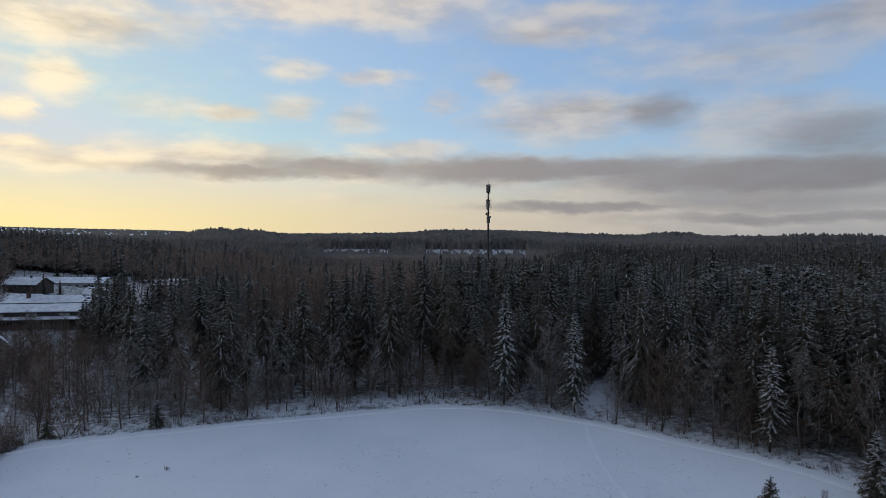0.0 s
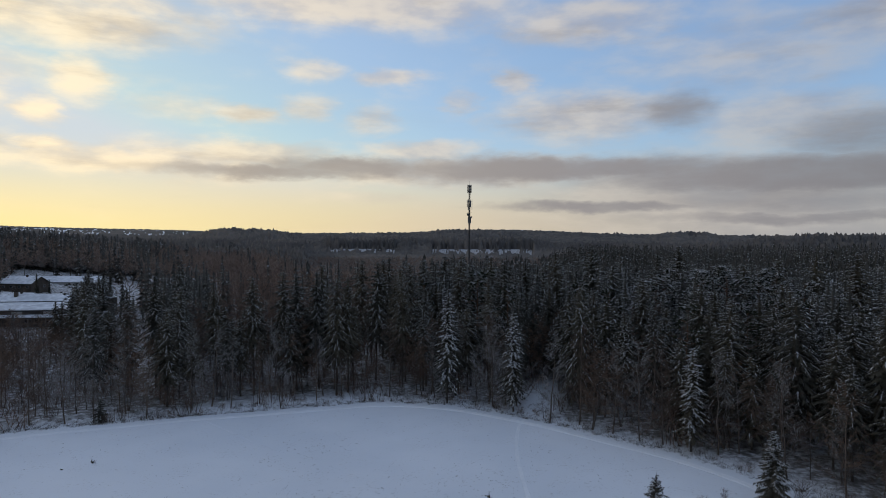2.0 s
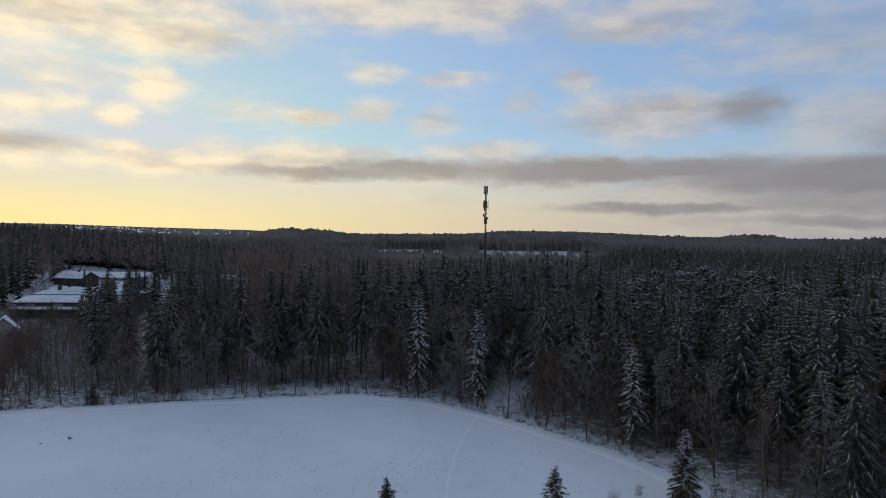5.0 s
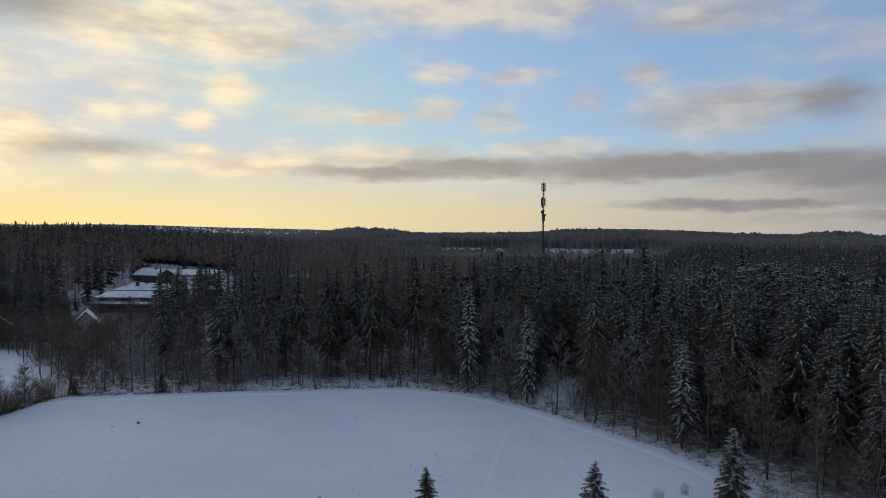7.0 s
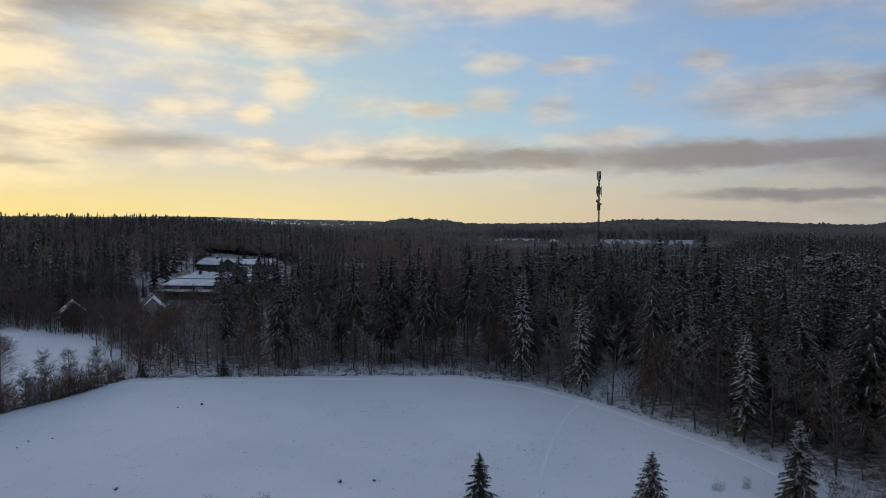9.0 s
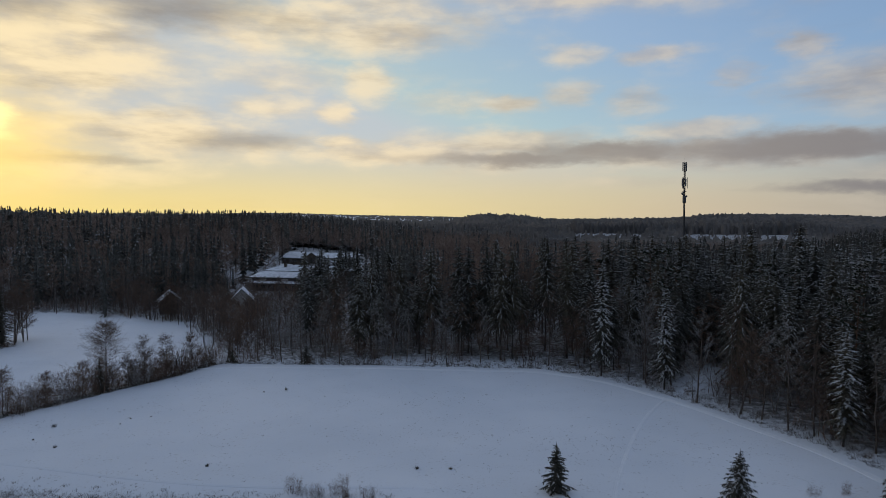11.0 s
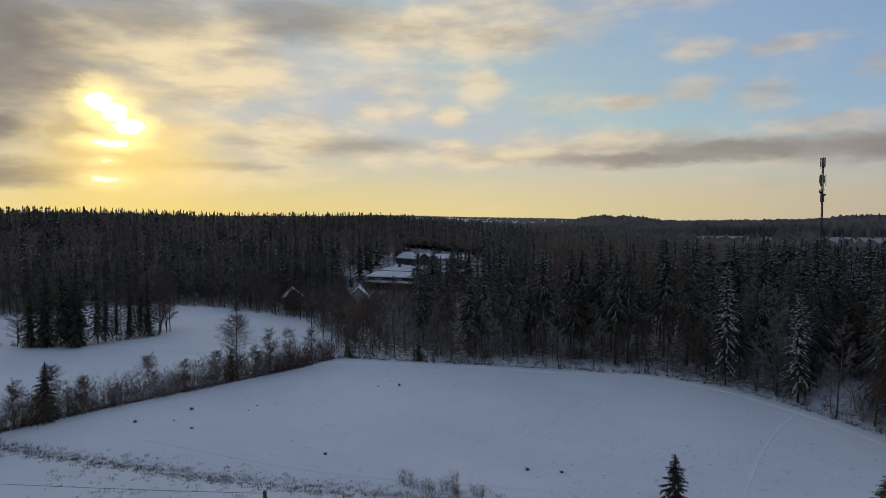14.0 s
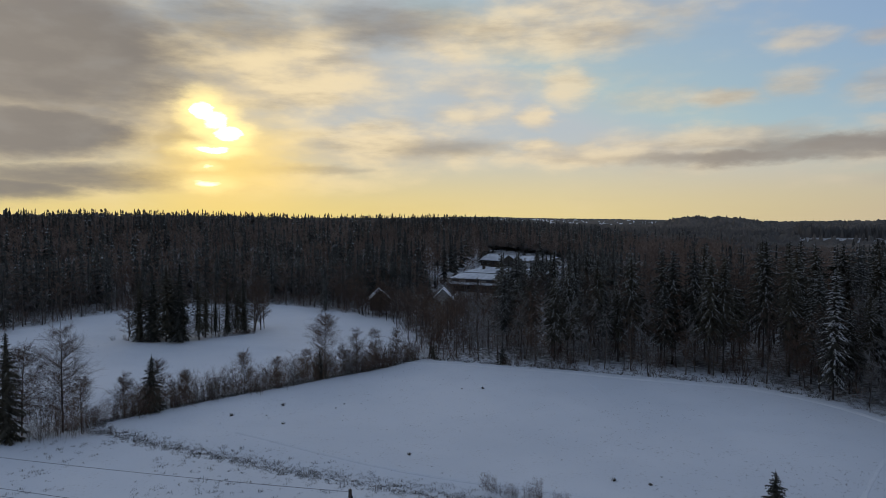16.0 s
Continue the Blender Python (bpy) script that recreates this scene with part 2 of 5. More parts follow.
FIELD_SNOW = snow_field_material()
TRAIL_SNOW = speckled("trail_snow", (0.75, 0.775, 0.82), (0.83, 0.85, 0.88), 2.0, 0.7, 0.05)
TRACK_SNOW = speckled("track_snow", (0.79, 0.81, 0.85), (0.87, 0.88, 0.91), 2.0, 0.7, 0.05)
TREE_SNOW = speckled("branch_snow", (0.48, 0.49, 0.51), (0.85, 0.86, 0.88), 0.9, 0.75, per_island=0.45)
ROOF_SNOW = speckled("roof_snow", (0.52, 0.54, 0.58), (0.80, 0.82, 0.86), 0.6, 0.75, 0.05)
NEEDLES = speckled("spruce_needles", (0.057, 0.056, 0.047), (0.122, 0.118, 0.098), 0.8, 0.75, per_object=0.3, per_island=0.5)
# spruce needles of the forest behind, lightened to imitate haze
HAZED_NEEDLES = speckled("hazed_needles", (0.070, 0.070, 0.064), (0.148, 0.144, 0.128), 0.5, 0.8, per_island=0.5)
PINE_NEEDLES = speckled("pine_needles", (0.020, 0.028, 0.018), (0.045, 0.050, 0.030), 0.8, 0.75, per_object=0.25, per_island=0.5)
SPRUCE_BARK = speckled("spruce_bark", (0.035, 0.028, 0.024), (0.085, 0.070, 0.060), 5.0, 0.9, 0.03)
PINE_BARK = speckled("pine_bark", (0.07, 0.045, 0.032), (0.16, 0.085, 0.05), 4.0, 0.9, 0.03)
BARE_BARK = speckled("bare_bark", (0.060, 0.047, 0.040), (0.17, 0.145, 0.130), 3.0, 0.9, 0.02, per_object=0.25)
TWIGS = speckled("bare_twigs", (0.135, 0.088, 0.068), (0.25, 0.185, 0.152), 0.6, 0.85, per_object=0.3, per_island=0.5)
DEAD_TWIGS = speckled("dead_boughs", (0.095, 0.076, 0.062), (0.27, 0.235, 0.205), 0.5, 0.85, per_island=0.6)
FROST_TWIGS = speckled("frosted_twigs", (0.165, 0.145, 0.132), (0.42, 0.405, 0.40), 0.5, 0.85, per_island=0.6)
BROWN_TWIGS = speckled("brown_twigs", (0.185, 0.120, 0.090), (0.33, 0.225, 0.172), 0.05, 0.9, per_island=0.5)
# far foliage: frost, plus distance haze put into the lighter colours
FAR_NEEDLES = speckled("hazed_frosted_far_needles", (0.076, 0.075, 0.066), (0.165, 0.155, 0.138), 0.05, 0.85, per_island=0.5)
FAR_TWIGS = speckled("hazed_frosted_far_twigs", (0.19, 0.130, 0.103), (0.33, 0.240, 0.195), 0.05, 0.9, per_island=0.4)
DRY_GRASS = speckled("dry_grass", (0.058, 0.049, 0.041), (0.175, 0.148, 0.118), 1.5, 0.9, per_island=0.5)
# canopy of the far hills, its colour lightened to stand in for haze
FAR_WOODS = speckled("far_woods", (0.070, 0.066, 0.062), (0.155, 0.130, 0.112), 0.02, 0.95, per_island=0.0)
GALVANISED = speckled("galvanised_steel", (0.05, 0.05, 0.053), (0.10, 0.10, 0.105), 2.0, 0.6, metal=0.2)
ANTENNA_GREY = speckled("antenna_plastic", (0.10, 0.10, 0.10), (0.17, 0.17, 0.17), 1.0, 0.5)
POLE_WOOD = speckled("pole_wood", (0.045, 0.035, 0.028), (0.10, 0.08, 0.065), 4.0, 0.9, 0.02)
CABLE = speckled("cable", (0.02, 0.02, 0.02), (0.04, 0.04, 0.04), 3.0, 0.6)
PALE_WALL = speckled("pale_render", (0.34, 0.33, 0.32), (0.46, 0.45, 0.43), 0.7, 0.85)
DARK_WALL = speckled("dark_boarding", (0.045, 0.036, 0.030), (0.09, 0.07, 0.058), 1.5, 0.85)
GREY_WALL = speckled("grey_boarding", (0.060, 0.056, 0.053), (0.11, 0.10, 0.095), 0.8, 0.85)
DARK_ROOF = speckled("roof_sheet", (0.03, 0.03, 0.032), (0.06, 0.06, 0.06), 1.5, 0.6)
FRAME_PAINT = speckled("window_paint", (0.16, 0.15, 0.15), (0.24, 0.23, 0.23), 2.0, 0.6)
PANE = speckled("window_pane", (0.012, 0.014, 0.018), (0.03, 0.034, 0.04), 0.5, 0.08, spec=0.6)


# ---- mesh helpers ----
def mesh_of(name, verts, tris, mats, index=None, smooth=False):
    verts, tris = np.asarray(verts, np.float32), np.asarray(tris, np.int32)
    me = bpy.data.meshes.new(name)
    me.vertices.add(len(verts))
    me.vertices.foreach_set("co", verts.ravel())
    me.loops.add(tris.size)
    me.loops.foreach_set("vertex_index", tris.ravel())
    me.polygons.add(len(tris))
    me.polygons.foreach_set("loop_start", np.arange(len(tris), dtype=np.int32) * tris.shape[1])
    for m in mats:
        me.materials.append(m)
    if index is not None:
        me.polygons.foreach_set("material_index", np.asarray(index, np.int32))
    if smooth:
        me.polygons.foreach_set("use_smooth", np.ones(len(tris), bool))
    me.update(calc_edges=True)
    return me


def part(name, me, parent, label=""):
    """One mesh object under a thing or a part. me: a mesh, or a pair of a bmesh and a material."""
    if isinstance(me, tuple):
        bm, mat = me
        me = bpy.data.meshes.new(name)
        bm.to_mesh(me)
        bm.free()
        me.materials.append(mat)
    ob = new(name, me)
    ob.parent = parent
    return tagged(ob, label) if label else ob


class Soup:
    """Collects triangles."""

    def __init__(self):
        self.v, self.f, self.n = [], [], 0

    def tri(self, a, b, c):
        self.v += [a, b, c]
        self.f.append((self.n, self.n + 1, self.n + 2))
        self.n += 3

    def quad(self, a, b, c, d):
        self.v += [a, b, c, d]
        self.f += [(self.n, self.n + 1, self.n + 2), (self.n, self.n + 2, self.n + 3)]
        self.n += 4

    def tube(self, pts, radii, sides=4):
        """A tapered round bar through pts."""
        start = self.n
        for i, (p, r) in enumerate(zip(pts, radii)):
            d = Vector(pts[min(i + 1, len(pts) - 1)]) - Vector(pts[max(i - 1, 0)])
            a = d.orthogonal().normalized() if abs(d.normalized().z) < 0.95 else Vector((1, 0, 0))
            a = (a - d.normalized() * a.dot(d.normalized())).normalized()
            b = d.normalized().cross(a)
            for k in range(sides):
                t = 2 * math.pi * k / sides
                self.v.append(tuple(Vector(p) + (a * math.cos(t) + b * math.sin(t)) * r))
        for i in range(len(pts) - 1):
            for k in range(sides):
                q, w = start + i * sides + k, start + i * sides + (k + 1) % sides
                self.f += [(q, w, w + sides), (q, w + sides, q + sides)]
        self.n += sides * len(pts)

    def box(self, lo, hi):
        x0, y0, z0 = lo
        x1, y1, z1 = hi
        c = [(x0, y0, z0), (x1, y0, z0), (x1, y1, z0), (x0, y1, z0), (x0, y0, z1), (x1, y0, z1), (x1, y1, z1), (x0, y1, z1)]
        for q in ((3, 2, 1, 0), (4, 5, 6, 7), (0, 1, 5, 4), (1, 2, 6, 5), (2, 3, 7, 6), (3, 0, 4, 7)):
            self.quad(*(c[k] for k in q))

    def arrays(self):
        return np.array(self.v, np.float32).reshape(-1, 3), np.array(self.f, np.int32).reshape(-1, 3)

    def mesh(self, name, mat, smooth=False):
        return mesh_of(name, *self.arrays(), [mat], smooth=smooth)


# ---- terrain ----
EDGE = [(-58, 90), (-50, 93.5), (-31, 101), (-13, 107), (-1, 111.3), (12, 109), (22, 103), (31, 95.5), (40.3, 87.5), (47.2, 79.3), (51, 74), (57, 62), (64, 48), (76, 24), (95, -20)]
HEDGE = [(-58.5, 90), (-58.5, 80.5), (-59.5, 69), (-61, 56), (-62.5, 46), (-63, 36), (-63.5, 26), (-66, 14), (-72, 0)]
LEFT_FIELD = [(-60, 90), (-78, 105), (-102, 121), (-122, 121.3), (-141, 121), (-160, 115.7), (-171.6, 97.7), (-175.6, 76.3), (-165.6, 57.6), (-157.3, 42.4), (-149, 20), (-140, -30), (-70, -30), (-63, 26)]
DITCH = [(-64, 28), (-58, 31), (-47.8, 32.9), (-37.9, 36.3), (-28.2, 39), (-18.2, 42.5), (-11.8, 45.1), (-4, 48.6), (8, 52)]
PATH_IN_WOOD = [(23.5, 101), (26.2, 107.4), (28.6, 116), (30.4, 123)]


def segments(line):
    p = np.array(line, float)
    return p[:-1], p[1:]


def off_line(x, y, line, signed=False):
    """Distance to a polyline; signed: positive on its left."""
    x, y = np.asarray(x, float), np.asarray(y, float)
    best, sign = np.full(x.shape, 1e9), np.ones(x.shape)
    for a, b in zip(*segments(line)):
        d = b - a
        u = np.clip(((x - a[0]) * d[0] + (y - a[1]) * d[1]) / (d @ d), 0, 1)
        r = np.hypot(x - a[0] - u * d[0], y - a[1] - u * d[1])
        s = np.where(d[0] * (y - a[1]) - d[1] * (x - a[0]) >= 0, 1.0, -1.0)
        near = r < best
        best, sign = np.where(near, r, best), np.where(near, s, sign)
    return best * sign if signed else best


def in_field(x, y, poly):
    x, y = np.asarray(x, float), np.asarray(y, float)
    inside = np.zeros(x.shape, bool)
    for (x0, y0), (x1, y1) in zip(poly, poly[1:] + poly[:1]):
        cross = ((y0 > y) != (y1 > y)) & (x < (x1 - x0) * (y - y0) / ((y1 - y0) or 1e-9) + x0)
        inside ^= cross
    return inside


MAIN_FIELD = EDGE + [(95, -200), (-90, -200)] + HEDGE[::-1]


def step(v, a, b):
    t = np.clip((v - a) / (b - a), 0, 1)
    return t * t * (3 - 2 * t)


# ridges: azimuth, distance, height, half width in degrees, depth
RIDGES = [(18.2, 1500, 25, 4.2, 330), (-1.4, 1800, 29, 5.2, 350), (-20, 2000, 24, 2.8, 300), (-31, 1000, 14, 7.0, 300), (7, 2700, 30, 18, 350), (-16, 2700, 26, 18, 350), (29, 4000, 46, 12, 500), (48, 3600, 42, 12, 500)]


def ground(x, y):
    x, y = np.asarray(x, float), np.asarray(y, float)
    r, az = np.hypot(x - 15, y), np.degrees(np.arctan2(-(x - 15), y))
    h = 15.5 * step(r, 215, 470) * step(az, 16, 42) + 4 * step(r, 350, 620) * step(az, 50, 64)
    h += 5 * step(r, 300, 800) + 7 * step(r, 700, 820) * step(az, -9, -7) * step(az, 13, 11) * step(r, 1400, 1000)
    for a, d, top, w, deep in RIDGES:
        h += top * np.exp(-(((az - a) / w) ** 4)) * np.exp(-(((r - d) / deep) ** 2))
    h -= 0.45 * np.exp(-((off_line(x, y, DITCH) / 2.2) ** 2))
    h += 0.35 * step(off_line(x, y, EDGE, True), 1.0, 4.0) * (r < 250)
    h += 0.07 * np.sin(x * 0.23 + 1.3 * np.sin(y * 0.11)) * np.sin(y * 0.19 + 1.1 * np.sin(x * 0.13 + 2.0)) * (r < 300)
    return h


def ground_at(x, y):
    return float(ground(np.array([x]), np.array([y]))[0])


def build_ground():
    def axis(c, near, fine, far):
        inner = np.arange(-near, near + 0.1, fine)
        k = np.linspace(0, 1, 46)[1:] ** 2.6 * (far - near) + near
        return c + np.concatenate([-k[::-1], inner, k])
    xs, ys = axis(-15, 130, 2.0, 4900), axis(50, 90, 1.6, 4900)
    gx, gy = np.meshgrid(xs, ys)
    z = ground(gx, gy)
    nx, ny = len(xs), len(ys)
    i = (np.arange(ny - 1)[:, None] * nx + np.arange(nx - 1)).ravel()
    quads = np.stack([i, i + 1, i + 1 + nx, i + nx], 1)
    me = mesh_of("ground", np.stack([gx, gy, z], -1).reshape(-1, 3), quads, [FIELD_SNOW], smooth=True)
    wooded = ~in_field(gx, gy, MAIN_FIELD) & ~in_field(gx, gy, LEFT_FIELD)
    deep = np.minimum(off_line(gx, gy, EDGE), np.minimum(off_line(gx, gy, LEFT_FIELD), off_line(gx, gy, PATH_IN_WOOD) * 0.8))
    # darkened share of the floor: fallen debris, and shade under the trees
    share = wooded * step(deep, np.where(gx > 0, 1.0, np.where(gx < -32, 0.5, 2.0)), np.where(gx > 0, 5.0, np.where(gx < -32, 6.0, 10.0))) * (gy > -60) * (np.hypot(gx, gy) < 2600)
    me.attributes.new("litter_shade", "FLOAT", "POINT").data.foreach_set("value", share.ravel().astype(np.float32))
    tagged(new("ground", me), "snow-covered farmland with low wooded hills to the horizon", "ground", kind="structure")


build_ground()


def build_trail(line, width, label, lift=0.02, mat=TRAIL_SNOW):
    """A packed track in the snow: a shallow ribbon with two pressed ruts between low lips."""
    p = [Vector((*q, 0)) for q in line]
    fine = []
    for i in range(len(p) - 1):
        a, b, c, d = p[max(i - 1, 0)], p[i], p[i + 1], p[min(i + 2, len(p) - 1)]
        for k in range(10):
            t = k / 10
            fine.append(0.5 * ((2 * b) + (c - a) * t + (2 * a - 5 * b + 4 * c - d) * t * t + (3 * b - a - 3 * c + d) * t ** 3))
    fine.append(p[-1])
    prof = [(-0.5, -0.05), (-0.42, 0.025), (-0.30, 0.02), (-0.22, 0.0), (-0.12, 0.02), (0.12, 0.02), (0.22, 0.0), (0.30, 0.02), (0.42, 0.025), (0.5, -0.05)]
    s, grid = Soup(), []
    for i, q in enumerate(fine):
        d = (fine[min(i + 1, len(fine) - 1)] - fine[max(i - 1, 0)]).normalized()
        side = Vector((d.y, -d.x, 0))
        w = width * (1 + 0.25 * noise.noise(q * 0.4))
        grid.append([])
        for u, h in prof:
            v = q + side * u * w
            grid[-1].append((v.x, v.y, ground_at(v.x, v.y) + lift + h))
    for r0, r1 in zip(grid, grid[1:]):
        for k in range(len(prof) - 1):
            s.quad(r0[k], r0[k + 1], r1[k + 1], r1[k])
    tagged(new("snow_trail", s.mesh("snow_trail", mat, True)), label, "trail", kind="structure")


build_trail([(24, 101.5), (22.6, 99), (21.2, 91), (20.5, 82), (20.5, 71), (21, 61), (22.5, 50), (25, 36)], 0.55, "narrow packed ski trail curving over the snowy field")
build_trail([(-60, 84), (-50, 90.5), (-31, 98.3), (-13, 104.3), (-1, 108.6), (11.4, 106.2), (21, 100.6), (29.7, 93.6), (38.7, 85.6), (45, 78), (49, 71)], 1.1, "wheel-rutted snowy track along the forest edge", 0.03, TRACK_SNOW)
build_trail([(-45, 40.5), (-31.2, 43.1), (-19.9, 45.5), (-13.5, 47.7), (-7.3, 50.4), (4, 55)], 0.45, "faint footpath pressed in the snow beside the ditch", 0.0, FIELD_SNOW)
build_trail([(-27.1, 98.5), (-22, 94), (-17.6, 89.9), (-12, 85)], 0.35, "faint old ski track across the snowy field", 0.0, FIELD_SNOW)


# ---- trees ----
rng = np.random.default_rng(7)


def whorls(seed, H, R, start, gap, per, twigs, snow, droop=1.0, taper=0.56):
    """Spruce: needle fans hanging along drooping boughs, and broken snow lying on them. snow: share of boughs, half width, flecks a bough."""
    r = np.random.default_rng(seed)
    green, white = Soup(), Soup()
    z = start
    while z < H - 0.25:
        k = (z - start) / (H - start)
        reach = R * (1 - k) ** taper * (1.0 if k > 0.16 else 0.62 + 2.4 * k) + 0.14
        count = max(3, int(per * (1.0 if k < 0.8 else 0.75)))
        turn = r.uniform(0, 6.28)
        for j in range(count):
            a = turn + 6.283 * j / count + r.normal(0, 0.25)
            L = reach * r.uniform(0.55, 1.15)
            rise = (-0.24 + 0.62 * k ** 1.3) + r.normal(0, 0.10)
            sag = (0.72 - 0.45 * k) * droop
            lift = 0.30 * (1 - k)
            ca, sa = math.cos(a), math.sin(a)
            z0 = z + r.normal(0, gap * 0.3)
            sway = r.normal(0, 0.10)

            def at(s, side=0.0, up=0.0):
                q = side + sway * L * s * s
                return (ca * L * s - sa * q, sa * L * s + ca * q, z0 + L * (rise * s - sag * s * s + lift * s ** 3) + up)

            n = twigs if L > 0.8 else max(3, twigs // 2)
            w0 = min(0.62, 0.16 + 0.20 * L)
            for q in range(n):
                s = 0.08 + 0.90 * (q + r.uniform(0.2, 0.8)) / n
                w = w0 * (1.05 - 0.62 * s) * r.uniform(0.6, 1.3)
                for sg in (-1, 1):
                    ds = 0.45 * 0.9 / n + 0.03
                    green.tri(at(s - ds), at(s + ds, 0, 0.01), at(min(s + 0.12, 1.08), sg * w, -w * r.uniform(0.35, 1.0)))
            green.tri(at(0.82, 0.10), at(0.82, -0.10), at(1.14, 0, -0.02))
            if r.uniform() < snow[0] * (0.40 + 0.75 * k):
                s = r.uniform(0.12, 0.4)
                while s < 0.98:
                    e = min(1.04, s + r.uniform(0.22, 0.55))
                    u = snow[1] * r.uniform(0.45, 1.25) * (1.1 - 0.5 * s)
                    white.tri(at(s, u, 0.025), at(s, -u, 0.025), at(e, r.normal(0, 0.02), 0.035))
                    s = e + r.uniform(-0.06, 0.16)
                for q in range(snow[2]):
                    s = r.uniform(0.25, 0.95)
                    sg = r.choice([-1, 1])
                    w = w0 * (1.05 - 0.6 * s) * r.uniform(0.5, 1.0)
                    d = snow[1] * 0.55 / max(L, 0.5)
                    white.tri(at(s - d, 0, 0.04), at(s + d, 0, 0.04), at(min(s + 0.11, 1.06), sg * w, -w * 0.55 + 0.04))
        z += gap * (1.15 - 0.55 * k) * r.uniform(0.75, 1.25)
    # the dense dark inside of the crown
    tops = [start + (H - start) * u for u in (0.03, 0.2, 0.4, 0.6, 0.8, 0.97)]
    rings = []
    for zz in tops:
        k = (zz - start) / (H - start)
        rr = 0.22 * (R * (1 - k) ** 0.70 + 0.1)
        rings.append([(math.cos(a) * rr * q, math.sin(a) * rr * q, zz - 0.5 * (1 - q)) for a, q in zip(np.arange(7) * 0.898, r.uniform(0.5, 1.3, 7))])
    for lo, hi in zip(rings, rings[1:]):
        for j in range(7):
            green.quad(lo[j], lo[(j + 1) % 7], hi[(j + 1) % 7], hi[j])
    # leader
    for j in range(4):
        a = 1.57 * j
        green.tri((0.02, 0, H + 0.3), (0.09 * math.cos(a), 0.09 * math.sin(a), H - 0.7), (0.09 * math.cos(a + 0.7), 0.09 * math.sin(a + 0.7), H - 0.75))
    return green.arrays(), white.arrays()


def dead_boughs(seed, lo, hi, reach, count):
    """The dry lower part of a forest spruce: thin drooping boughs without needles."""
    r = np.random.default_rng(seed)
    s = Soup()
    for i in range(count):
        z = lo + (hi - lo) * (i + r.uniform(0, 1)) / count
        a, L = r.uniform(0, 6.283), reach * r.uniform(0.45, 1.1) * (0.55 + 0.45 * (z - lo) / (hi - lo))
        d = np.array((math.cos(a), math.sin(a), r.uniform(-0.55, 0.12)))
        p = np.array((0, 0, z))
        m = p + d * L * 0.6 + (0, 0, 0.10 * L)
        e = p + d * L + (0, 0, -0.06 * L)
        w = np.array((0, 0, 0.021))
        s.tri(tuple(p - w), tuple(p + w), tuple(m)), s.tri(tuple(m - w * 0.8), tuple(m + w * 0.8), tuple(e))
        for _ in range(5):
            b = p + (m - p) * r.uniform(0.3, 1.0) if r.uniform() < 0.4 else m + (e - m) * r.uniform(0, 0.9)
            t = d * 0.25 * L + r.normal(0, 0.16, 3) * L + (0, 0, -0.07 * L)
            s.tri(tuple(b - w * 0.6), tuple(b + w * 0.6), tuple(b + t))
    return s.arrays()


def trunk_of(seed, H, r0, lean=0.01, sides=6, base=-0.4):
    r = np.random.default_rng(seed)
    s = Soup()
    pts = [(lean * H * (k / 6) ** 2 + r.normal(0, 0.02), r.normal(0, 0.02), base + (H - base) * k / 6) for k in range(7)]
    s.tube(pts, [r0 * (1.25 if k == 0 else 1.0) * (1 - 0.94 * k / 6) for k in range(7)], sides)
    return s.arrays()


